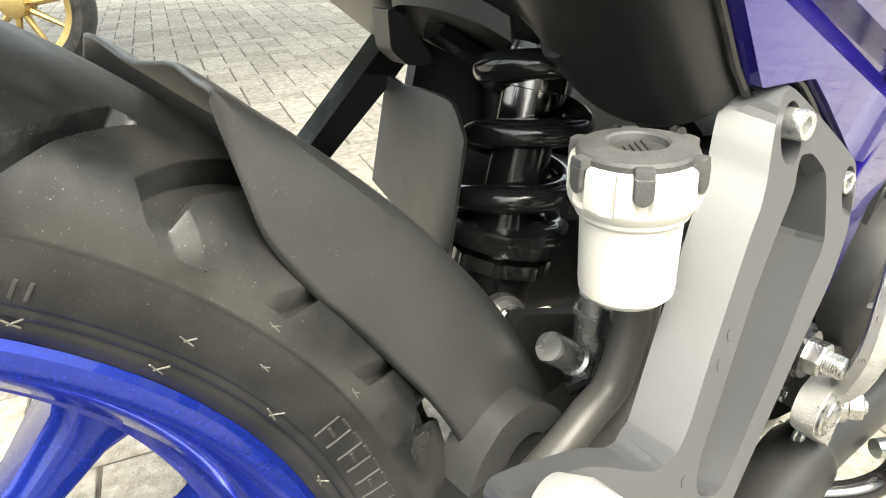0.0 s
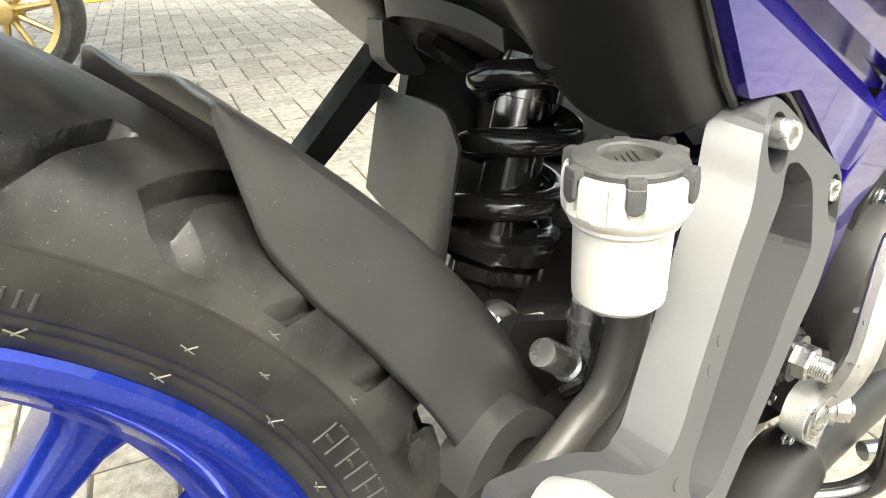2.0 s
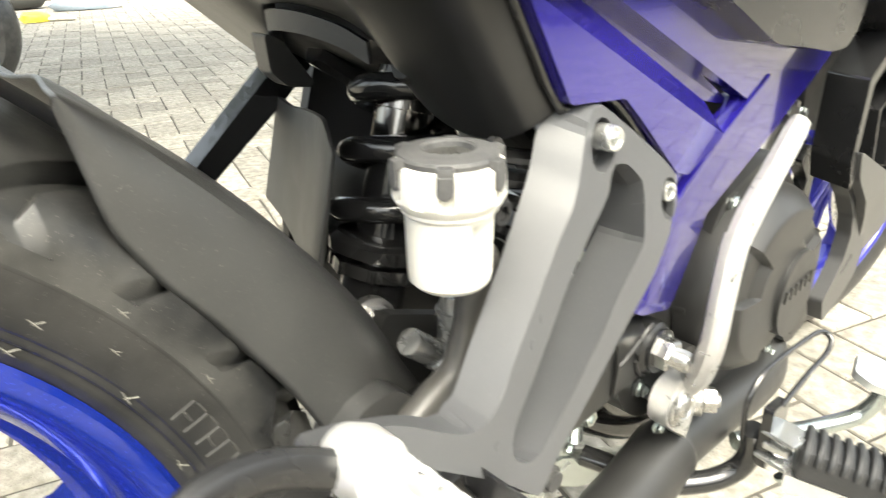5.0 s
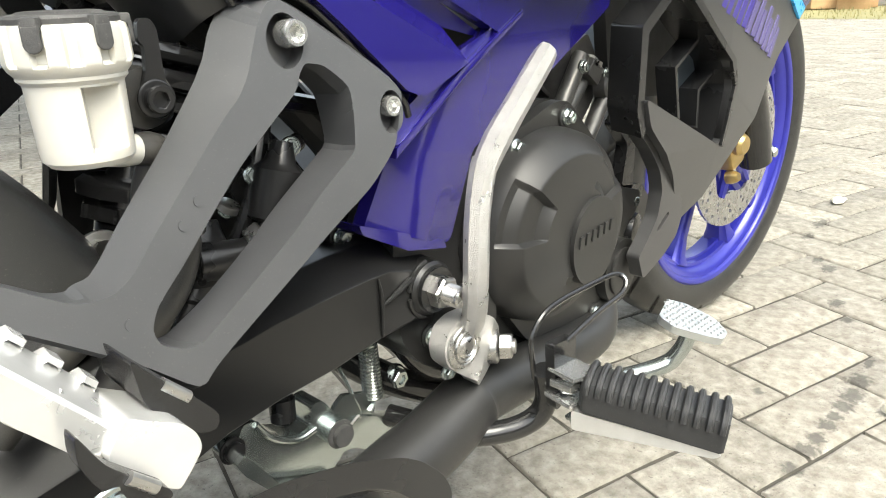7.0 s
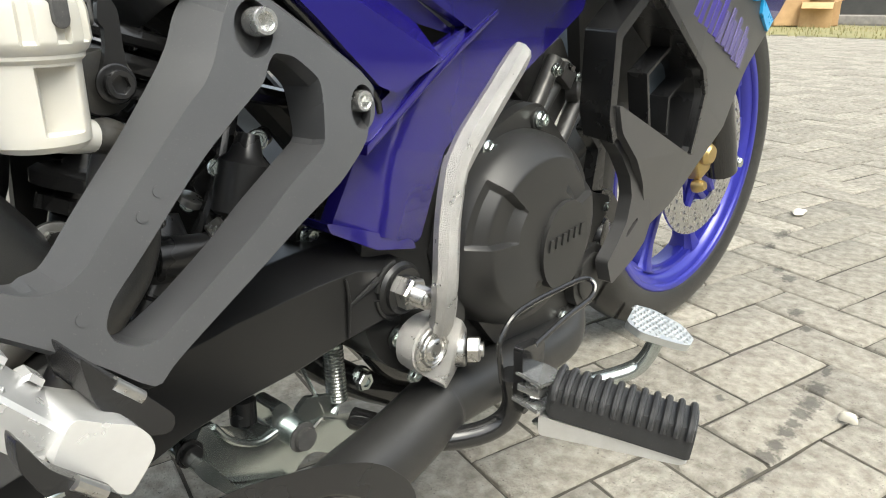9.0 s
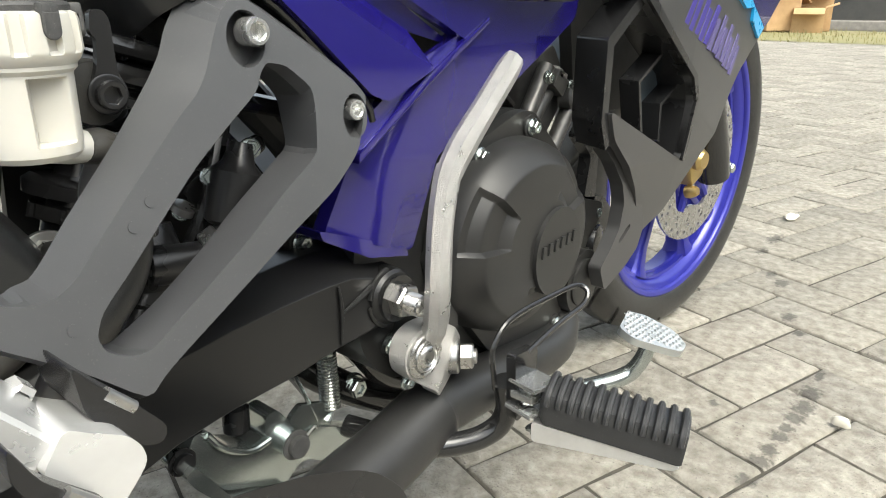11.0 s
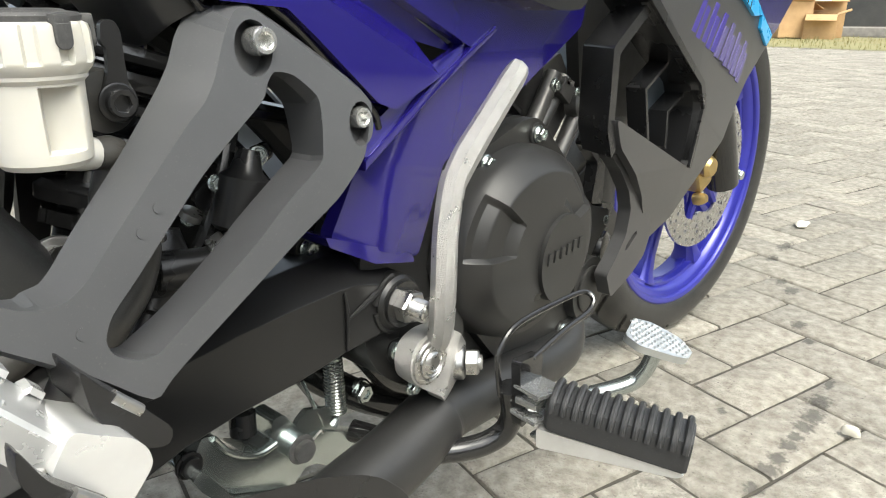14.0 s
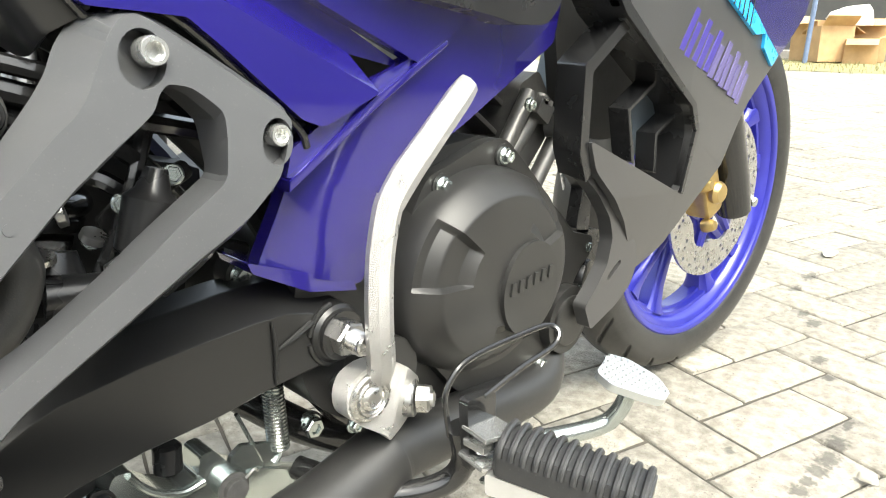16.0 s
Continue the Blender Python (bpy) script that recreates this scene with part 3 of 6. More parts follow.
part("brake_hose", tube([(0.3145, -0.1600, 0.4758), (0.326, -0.1560, 0.4720), (0.3240, -0.151, 0.4560), (0.3230, -0.150, 0.4400), (0.3150, -0.150, 0.4210), (0.3000, -0.150, 0.4130), (0.2860, -0.150, 0.4050), (0.270, -0.148, 0.394), (0.250, -0.146, 0.374)], [0.0058, 0.0062, 0.0070, 0.0074, 0.0074, 0.0074, 0.0074, 0.0074, 0.0074], 18), hose_rubber, bike, "thick dusty rubber hose")
front_guard = plate(fillet([(1.16, 0.510), (1.24, 0.558), (1.33, 0.575), (1.42, 0.560), (1.41, 0.548), (1.33, 0.562), (1.25, 0.546), (1.17, 0.498)], 0.02), -0.070, 0.050, 0.006)
part("front_mudguard", front_guard, gloss_black, bike, "black front mudguard over the tyre")

steer = Matrix.Translation(FRONT) @ Matrix.Rotation(-0.105, 4, "Z") @ Matrix.Translation(-FRONT)
for turned in (front, fork, cal):
    turned.matrix_world = steer

# ---- rear hugger ----
def hugger_ring(deg):
    """Cross-section of the hugger at an angle round the rear axle, near skirt to far skirt."""
    low = np.interp(deg, [-2, 10, 15, 30, 40, 45.5, 49, 52.5, 60], [0.292, 0.289, 0.288, 0.281, 0.282, 0.289, 0.303, 0.320, 0.328])
    rise = np.interp(deg, [-2, 5, 15, 30, 38, 45, 60], [0.067, 0.052, 0.029, 0.010, 0.004, 0.000, 0.000])
    rows = [(-0.1065, low), (-0.109, low * 0.55 + 0.321 * 0.45), (-0.105, max(low + 0.001, 0.3205 + rise * 0.4)), (-0.092, max(low + 0.002, 0.3210 + rise * 0.85)), (-0.068, 0.323 + rise),
            (-0.035, 0.3265 + rise), (0.0, 0.3185 + rise), (0.030, 0.322 + rise), (0.052, 0.324 + rise * 0.8), (0.060, 0.316), (0.063, 0.300)]
    return rows


bm = bmesh.new()
outer_rows, inner_rows = [], []
NEAR_END = [52.5, 52.5, 52.5, 52.2, 51.4, 50.4, 50.0, 51.0, 51.8, 50.2, 49.5]
for step in range(34):
    f = step / 33
    o_row, i_row = [], []
    for k in range(11):
        deg = -2 + (NEAR_END[k] + 2) * f
        y, r = hugger_ring(deg)[k]
        w = radians(deg)
        inner = r - 0.003
        o_row.append(bm.verts.new((r * math.cos(w), y, 0.300 + r * math.sin(w))))
        i_row.append(bm.verts.new((inner * math.cos(w), y * 0.972, 0.300 + inner * math.sin(w))))
    outer_rows.append(o_row), inner_rows.append(i_row)
for a, b, flip in ((outer_rows, inner_rows, False),):
    for rows in (a, b):
        for s in range(33):
            for k in range(10):
                bm.faces.new((rows[s][k], rows[s][k + 1], rows[s + 1][k + 1], rows[s + 1][k]))
    for s in range(33):
        for k in (0, 10):
            bm.faces.new((a[s][k], a[s + 1][k], b[s + 1][k], b[s][k]))
    for s in (0, 33):
        for k in range(10):
            bm.faces.new((a[s][k], a[s][k + 1], b[s][k + 1], b[s][k]))
hugger = part("rear_hugger", bm, black_plastic, bike, "dusty black plastic hugger over the rear tyre", 70)
round_off = hugger.modifiers.new("rounded", "SUBSURF")
round_off.levels = round_off.render_levels = 1
# arched clip end at the foot of the hugger
arch = fillet([(0.262, 0.366), (0.272, 0.386), (0.286, 0.399), (0.304, 0.401), (0.320, 0.387), (0.333, 0.350), (0.320, 0.350), (0.312, 0.377), (0.302, 0.385), (0.290, 0.381), (0.282, 0.366)], 0.006)
part("clip_arch", plate(arch, -0.120, -0.098, 0.003), black_plastic, hugger)
part("clip_block", block((0.299, -0.110, 0.367), (0.016, 0.018, 0.014), (0, 20, 0), 0.002), black_plastic, hugger)
part("clip_foot", block((0.268, -0.110, 0.356), (0.018, 0.016, 0.026), (0, 40, 0), 0.003), black_plastic, hugger)

# splash guard standing across the frame in front of the hugger
bm = bmesh.new()
rings_o = []
for s in range(17):
    f = s / 16
    y = -0.048 + 0.136 * f
    x0 = 0.328 + 0.050 * f ** 1.3
    top = 0.511 - 0.020 * f - 0.016 * max(0, 1 - f * 6) ** 2 + 0.006 * max(0, f * 5 - 4)
    low = 0.415 + 0.015 * f
    back = 0.010 * math.sin(math.pi * f)
    rings_o.append([(x0 - 0.012 + back - 0.006, y, low), (x0 + back, y, top), (x0 + back + 0.003, y + 0.001, top), (x0 - 0.009 + back - 0.006, y + 0.001, low)])
loft(bm, rings_o)
part("splash_guard", bm, black_plastic, bike, "curved black plastic splash guard", 45)

# ---- shock absorber ----
shock = group_of("shock_absorber", bike)
shock["label"] = "gloss black rear shock with coil spring"
top, foot = Vector((0.402, -0.030, 0.537)), Vector((0.357, -0.030, 0.385))
axis = (top - foot).normalized()
coil = []
sx = axis.cross(Vector((0, 1, 0))).normalized()
sy = axis.cross(sx)
for k in range(0, 97):
    w = k / 24 * 2 * math.pi + 1.4
    h = 0.052 + np.interp(k, [0, 14, 80, 96], [0, 0.006, 0.100, 0.108])
    coil.append(foot + axis * h + (sx * math.cos(w) + sy * math.sin(w)) * 0.0272)
part("coil_spring", tube(coil, 0.0075, 14, 1), gloss_black, shock)
part("damper_tube", lathe([(0.012, -0.012), (0.0195, -0.008), (0.0205, 0.000), (0.0205, 0.024), (0.0190, 0.026), (0.0190, 0.040), (0.016, 0.058), (0.016, 0.13), (0.019, 0.134), (0.019, 0.170)], foot, axis, 32), gloss_black, shock)
part("spring_seat", lathe([(0.020, 0.038), (0.031, 0.039), (0.032, 0.046), (0.028, 0.050), (0.018, 0.051)], foot, axis, 36), gloss_black, shock)
bm = lathe([(0.018, 0.026), (0.027, 0.0265), (0.027, 0.034), (0.018, 0.0345)], foot, axis, 36)
part("preload_ring", bm, gloss_black, shock)
for k in range(8):
    w = 2 * math.pi * k / 8
    d = sx * math.cos(w) + sy * math.sin(w)
    part("ring_notch", tube([foot + axis * 0.0265 + d * 0.0268, foot + axis * 0.0340 + d * 0.0268], 0.0026, 8, 1), gloss_black, shock)
smoked_chrome = material("smoked_chrome", (0.20, 0.19, 0.18), (0.28, 0.27, 0.26), (0.08, 0.16), metal=1.0, bump=0.02)
part("chrome_sleeve", lathe([(0.0155, 0.104), (0.0172, 0.105), (0.0172, 0.124), (0.0192, 0.1245), (0.0192, 0.143), (0.016, 0.145)], foot, axis, 32), smoked_chrome, shock)
part("foot_eye", lathe([(0.018, -0.018), (0.020, -0.014), (0.020, 0.014), (0.018, 0.018)], foot + axis * -0.018, (0, 1, 0), 28), gloss_black, shock)
bolt(shock, (0.352, -0.056, 0.366), (0, -1, 0.1), 0.009, 0.010, steel, "hex")

# ---- brake reservoir ----
res = group_of("brake_reservoir", bike)
res["label"] = "white plastic brake fluid reservoir with black capped lid"
rc = Vector((0.3003, -0.1627, 0.4750))
res_right, res_near = Vector((0.947, -0.321, 0)), Vector((-0.321, -0.947, 0))
bm = lathe([(0.006, -0.001), (0.0135, 0.000), (0.0155, 0.0022), (0.0158, 0.0055), (0.0158, 0.0062), (0.0162, 0.0270), (0.0162, 0.0277), (0.0163, 0.0285), (0.0178, 0.0300), (0.0178, 0.0325), (0.0165, 0.034)], rc, (0, 0, 1), 120)
for v in bm.verts:
    d = v.co - rc
    if 0.006 < d.z < 0.0275 and d.dot(res_right) > 0.0015 and d.dot(res_near) > 0.0088:
        v.co -= res_near * (d.dot(res_near) - 0.0088)
part("reservoir_body", bm, white_plastic, res, "translucent white body with a flat pocket", 30)
# ribbed white collar
bm = bmesh.new()
rings = []
for h, base, rib in ((0.0310, 0.0176, 0.0), (0.0330, 0.0194, 0.0), (0.0346, 0.0201, 0.0), (0.0358, 0.0197, 0.0011), (0.0450, 0.0195, 0.0011), (0.0472, 0.0192, 0.0008), (0.0480, 0.0183, 0.0)):
    ring = []
    for k in range(144):
        w = 2 * math.pi * k / 144
        flat_rib = rib * (0.9 if math.cos(12 * w) > -0.35 else -0.9)
        ring.append(rc + Vector(((base + flat_rib) * math.cos(w), (base + flat_rib) * math.sin(w), h)))
    rings.append(ring)
loft(bm, rings)
part("collar", bm, white_plastic, res)
bm = lathe([(0.0088, 0.0490), (0.0092, 0.0514), (0.0100, 0.0521), (0.0130, 0.0518), (0.0138, 0.0513), (0.0177, 0.0508), (0.0184, 0.0497), (0.0182, 0.0476)], rc, (0, 0, 1), 48)
part("lid", bm, worn_black, res, "dusty worn black lid rim")
bm = bmesh.new()
lathe([(0.0092, 0.0495), (0.004, 0.0494)], rc, (0, 0, 1), 32, bm)
for k in range(4):
    block(rc + Vector((0.0028 * (k - 1.5), 0.0, 0.0498)), (0.0012, 0.009, 0.0008), (0, 0, -38), 0.0002, bm)
part("lid_window", bm, wall_grey, res, "recessed grey disc with bars of lettering")
for k in range(6):
    w = radians(-136.5 + 60 * k)
    d = Vector((math.cos(w), math.sin(w), 0))
    bm = block(rc + d * 0.0194 + Vector((0, 0, 0.0485)), (0.0046, 0.0058, 0.0040), (0, 0, math.degrees(w)), 0.0012)
    e = Vector((-d.y, d.x, 0))
    tab = [rc + d * 0.0204 + e * (0.0029 * math.cos(a)) + Vector((0, 0, 0.0422 + 0.0029 * math.sin(a))) for a in (math.pi + math.pi * n / 10 for n in range(11))]
    tab += [rc + d * 0.0204 + e * 0.0029 + Vector((0, 0, 0.0480)), rc + d * 0.0204 - e * 0.0029 + Vector((0, 0, 0.0480))]
    loft(bm, [tab, [p + d * 0.0010 for p in tab], [p + d * 0.0014 + (rc + d * 0.0204 + Vector((0, 0, 0.044)) - p) * 0.16 for p in tab]])
    part("lid_tab", bm, worn_black, res)
part("hose_nipple", tube([rc + Vector((0.006, 0.0, 0.0035)), rc + Vector((0.0125, 0.001, 0.002)), rc + Vector((0.0172, 0.002, 0.001))], [0.0066, 0.0066, 0.0060], 16), white_plastic, res)
part("mount_strap", plate(fillet([(0.3290, 0.5230), (0.3340, 0.5230), (0.3360, 0.5190), (0.3360, 0.5040), (0.3370, 0.4920), (0.3340, 0.4860), (0.3290, 0.4850), (0.3260, 0.4890), (0.3260, 0.4960), (0.3290, 0.5040), (0.3300, 0.5130), (0.3280, 0.5150)], 0.003), -0.157, -0.154, 0.0006), smooth_black, res, "black bracket strap")
part("mount_grommet", lathe([(0.004, 0.0), (0.0118, 0.001), (0.0125, 0.004), (0.0125, 0.010), (0.004, 0.011)], (0.3290, -0.153, 0.4930), (0, 1, 0), 28), hose_rubber, res, "black rubber grommet")
bolt(res, (0.3310, -0.157, 0.4930), (0, -1, 0), 0.0056, 0.005, smooth_black, "socket", True, "screw", "black cross-head screw")

# rubber hose below the reservoir
part("brake_hose", tube([(0.317, -0.1595, 0.4755), (0.329, -0.153, 0.472), (0.333, -0.147, 0.448), (0.337, -0.143, 0.430), (0.330, -0.143, 0.413), (0.316, -0.144, 0.398), (0.300, -0.144, 0.378), (0.288, -0.142, 0.355)], [0.0060, 0.0066, 0.0080, 0.0092, 0.0096, 0.0096, 0.0096, 0.0096], 16), hose_rubber, bike, "thick dusty rubber hose")

# ---- footrest hanger ----
def hanger_face(x, z):
    """The front face leans out towards its foot."""
    return -0.180 + 0.0995 * (x - 0.38) + 0.2503 * (z - 0.47)


def hanger_rear(x, z):
    return -0.160 + 0.2103 * (x - 0.38) + 0.1403 * (z - 0.47)


# each row: the edge of the front face, the rim of the casting, and how far the rim lies behind the face (0: on the rear plane)
hanger_out = [(0.2862, 0.4368, 0.2850, 0.4382, 0), (0.2944, 0.4411, 0.2908, 0.4420, 0), (0.3052, 0.4512, 0.3011, 0.4521, 0), (0.3311, 0.4730, 0.3260, 0.4740, 0), (0.3471, 0.4863, 0.3400, 0.4872, 0),
              (0.3555, 0.4920, 0.3490, 0.4958, 0), (0.3623, 0.4998, 0.3560, 0.5042, 0), (0.3679, 0.5100, 0.3615, 0.5145, 0), (0.3743, 0.5205, 0.3690, 0.5240, 0), (0.3812, 0.5272, 0.3780, 0.5295, 0.0120), (0.3890, 0.5274, 0.3900, 0.5305, 0.0080),
              (0.3990, 0.5212, 0.4014, 0.5235, 0.0060), (0.4240, 0.5038, 0.4262, 0.5060, 0.0040), (0.4480, 0.4866, 0.4503, 0.4885, 0.0040), (0.4520, 0.4810, 0.4556, 0.4820, 0.0080), (0.4445, 0.4680, 0.4490, 0.4665, 0.0120), (0.4395, 0.4590, 0.4434, 0.4560, 0.0120),
              (0.4330, 0.4535, 0.4360, 0.4490, 0.0100), (0.4155, 0.4425, 0.4175, 0.4380, 0.0080), (0.3875, 0.4315, 0.3891, 0.4270, 0.0080), (0.3595, 0.4190, 0.3609, 0.4145, 0.0080), (0.3235, 0.4035, 0.3252, 0.3995, 0.0080),
              (0.3140, 0.3990, 0.3165, 0.3955, 0.0080), (0.3060, 0.3935, 0.3067, 0.3890, 0.0080), (0.2870, 0.4120, 0.2850, 0.4100, 0.0080), (0.2620, 0.4310, 0.2600, 0.4290, 0.0080), (0.2400, 0.4470, 0.2380, 0.4450, 0.0080), (0.2230, 0.4570, 0.2215, 0.4555, 0.0080),
              (0.2120, 0.4630, 0.2130, 0.4610, 0.0080), (0.2130, 0.4682, 0.2160, 0.4650, 0.008), (0.2240, 0.4652, 0.2277, 0.4618, 0.008), (0.2350, 0.4614, 0.2400, 0.4572, 0.008), (0.2440, 0.4576, 0.2490, 0.4530, 0.008), (0.2520, 0.4526, 0.2572, 0.4479, 0.008), (0.2630, 0.4446, 0.2673, 0.4406, 0.008), (0.2720, 0.4388, 0.2745, 0.4375, 0.006), (0.2785, 0.4368, 0.2785, 0.4380, 0)]
hanger_gap = [(0.4116, 0.4622, 0.4158, 0.4600, 0), (0.4068, 0.4583, 0.4060, 0.4545, 0), (0.3864, 0.4483, 0.3778, 0.4400, 0), (0.3648, 0.4353, 0.3600, 0.4295, 0), (0.3343, 0.4202, 0.3300, 0.4150, 0), (0.3180, 0.4124, 0.3140, 0.4090, 0),
              (0.3114, 0.4093, 0.3080, 0.4070, 0), (0.3034, 0.4101, 0.3010, 0.4085, 0), (0.2960, 0.4150, 0.2965, 0.4150, 0), (0.2945, 0.4205, 0.2960, 0.4195, 0.0080), (0.2985, 0.4275, 0.3010, 0.4255, 0.0080), (0.3130, 0.4385, 0.3156, 0.4364, 0.0080),
              (0.3325, 0.4545, 0.3356, 0.4527, 0.0080), (0.3475, 0.4665, 0.3503, 0.4643, 0.0080), (0.3645, 0.4778, 0.3673, 0.4752, 0.0080), (0.3850, 0.4905, 0.3890, 0.4895, 0.0120), (0.3890, 0.4975, 0.3935, 0.4965, 0.0120), (0.3935, 0.5015, 0.3968, 0.5000, 0.007),
              (0.4040, 0.4995, 0.4045, 0.4960, 0.008), (0.4165, 0.4890, 0.4160, 0.4850, 0.008), (0.4158, 0.4790, 0.4165, 0.4751, 0)]


def hanger_ring(rows):
    ring = []
    for fx, fz, mx, mz, d in loop_of(rows):
        y = min(hanger_rear(mx, mz), hanger_face(mx, mz) + d + 0.0135 * max(0.0, 1 - d / 0.002)) if d < 0.002 else hanger_face(mx, mz) + d
        ring.append(((fx, hanger_face(fx, fz), fz), (mx, y, mz), (mx + 0.35 * (mx - fx), max(y + 0.003, hanger_rear(mx, mz) + 0.005), mz + 0.35 * (mz - fz))))
    return ring


pockets = []
for x, z, wide, high in ((0.3855, 0.5112, 0.0098, 0.0118), (0.4412, 0.4735, 0.0084, 0.0108)):
    ring = []
    for k in range(28):
        a = 2 * math.pi * k / 28
        u, v = wide * math.cos(a), high * math.sin(a)
        px, pz = x + u * 0.90 + v * 0.42, z + v * 0.90 - u * 0.42
        ring.append((px, hanger_face(px, pz), pz))
    pockets.append((ring, (0.0008, 0.0095, -0.0006)))
hanger = part("footrest_hanger", faceted([hanger_ring(hanger_out), hanger_ring(hanger_gap)], pockets), satin_grey, bike, "satin grey forked alloy footrest hanger", 14)
for at, rr in (((0.3897, -0.1625, 0.5135), 0.0060), ((0.4450, -0.1610, 0.4752), 0.0054)):
    bolt(hanger, at, (-0.06, -1, 0.06), rr, 0.0105, bright_bolt, "socket", False, "socket_bolt", "silver socket-head bolt")
mount_front = [(0.2770, 0.4250), (0.2860, 0.4130), (0.2950, 0.4030), (0.3040, 0.3910), (0.3020, 0.3850), (0.2950, 0.3870), (0.2860, 0.3960), (0.2790, 0.4070)]
part("peg_mount", plate(fillet(mount_front, 0.003, 2), -0.2220, -0.190, 0.0018), smooth_black, hanger, "glossy black peg mount")
part("mount_pin", tube([(0.2860, -0.2202, 0.4110), (0.2940, -0.2202, 0.4020)], 0.0024, 12, 1), steel, hanger)
for x, z in ((0.3255, 0.4585), (0.317, 0.4515), (0.288, 0.4255)):
    part("cast_mark", lathe([(0.0019, 0.0), (0.0022, 0.0), (0.0022, 0.0003), (0.0019, 0.0003)], (x, hanger_face(x, z) - 0.0001, z), (0.10, -1, 0.25), 16), satin_grey, hanger)

# ---- passenger footpeg, folded up ----
ppeg = group_of("passenger_footpeg", bike)
ppeg["label"] = "polished alloy passenger footpeg with black bracket"
peg_a, peg_b = Vector((0.2250, 0, 0.4710)), Vector((0.2735, 0, 0.4065))
peg_run = (peg_b - peg_a).normalized()
peg_up = Vector((-peg_run.z, 0, peg_run.x))
bar_cut = [(-0.2290, -0.0055), (-0.2275, -0.0040), (-0.2060, 0.0008), (-0.2020, 0.0000), (-0.2020, -0.0050), (-0.2190, -0.0090), (-0.2215, -0.0165), (-0.2265, -0.0165)]
rings = []
for f, g in ((0.0, 0.75), (0.06, 1.0), (0.5, 1.0), (0.94, 1.0), (1.0, 0.9)):
    at = peg_a.lerp(peg_b, f)
    rings.append([at + Vector((0, -0.212 + (y + 0.212) * g, 0)) + peg_up * (u * g) for y, u in bar_cut])
part("peg_bar", loft(bmesh.new(), rings), alloy, ppeg, "polished channel bar of the peg", 30)
for k in range(5):
    at = peg_a.lerp(peg_b, 0.22 + 0.17 * k) + peg_up * 0.0006
    bm = bmesh.new()
    rings = []
    for along, high in ((-0.0058, 0.0), (-0.0045, 0.0022), (0.0005, 0.0024), (0.0012, 0.0)):
        rings.append([at + peg_run * along + Vector((0, y, 0)) + peg_up * (high + u) for y, u in ((-0.2100, -0.002), (-0.2090, 0.0), (-0.2020, 0.0005), (-0.2010, -0.003))])
    part("peg_tooth", loft(bm, rings), alloy, ppeg)
web_line = [(0.2340, 0.4520), (0.2680, 0.4020), (0.2585, 0.3975), (0.2420, 0.4180), (0.2290, 0.4440)]
web_hole = [(0.2470 + 0.0055 * math.cos(a) + 0.003 * math.sin(a), 0.4235 + 0.0055 * math.sin(a) - 0.003 * math.cos(a)) for a in (2 * math.pi * n / 20 for n in range(20))]
part("peg_web", plate(web_line, -0.2185, -0.2150, 0.0006, [web_hole]), alloy_cast, ppeg, "recessed web of the peg with a drilled hole")
part("peg_strut", tube([(0.2540, -0.2230, 0.4240), (0.2560, -0.2240, 0.4120), (0.2600, -0.2240, 0.4000)], [0.0030, 0.0026, 0.0034], 10, 4), alloy, ppeg)
part("peg_knuckle", lathe([(0.004, -0.010), (0.0088, -0.008), (0.0105, 0.0), (0.0090, 0.008), (0.004, 0.010)], (0.2200, -0.2135, 0.4685), (0.1, -1, 0.2), 24), alloy_cast, ppeg)
part("knuckle_pin", lathe([(0.0040, 0.0), (0.0040, 0.011), (0.003, 0.013)], (0.2205, -0.2190, 0.4600), (0.1, -1, 0.1), 16), alloy_cast, ppeg)
part("peg_end", plate(fillet([(0.2690, 0.4120), (0.2760, 0.4070), (0.2860, 0.4010), (0.2900, 0.3950), (0.2910, 0.3890), (0.2870, 0.3840), (0.2810, 0.3780), (0.2780, 0.3800), (0.2610, 0.4000), (0.2650, 0.4060)], 0.0045, 5), -0.2320, -0.2030, 0.0028, seg=3), alloy, ppeg, "brushed rounded end of the peg")
part("peg_bracket", tube([(0.214, -0.212, 0.469), (0.197, -0.211, 0.479), (0.180, -0.212, 0.483), (0.168, -0.214, 0.478), (0.155, -0.216, 0.462), (0.140, -0.218, 0.430)], 0.0046, 12, 5, flat=1.2), smooth_black, ppeg)
part("peg_bracket", tube([(0.216, -0.206, 0.450), (0.203, -0.204, 0.446), (0.185, -0.204, 0.436), (0.160, -0.205, 0.418)], 0.0045, 12, 3), smooth_black, ppeg)
part("peg_fork", plate(fillet([(0.2520, 0.4200), (0.2580, 0.4060), (0.2640, 0.3990), (0.2740, 0.3880), (0.2750, 0.3850), (0.2700, 0.3830), (0.2550, 0.3990), (0.2510, 0.4100)], 0.003, 2), -0.2420, -0.2340, 0.0016), smooth_black, ppeg, "glossy black fork below the peg")
part("fork_pin", tube([(0.2630, -0.2420, 0.3990), (0.2700, -0.2420, 0.3910)], 0.0022, 10, 1), steel, ppeg)
bolt(ppeg, (0.2570, -0.2380, 0.3930), (0.1, -1, -0.6), 0.0050, 0.006)

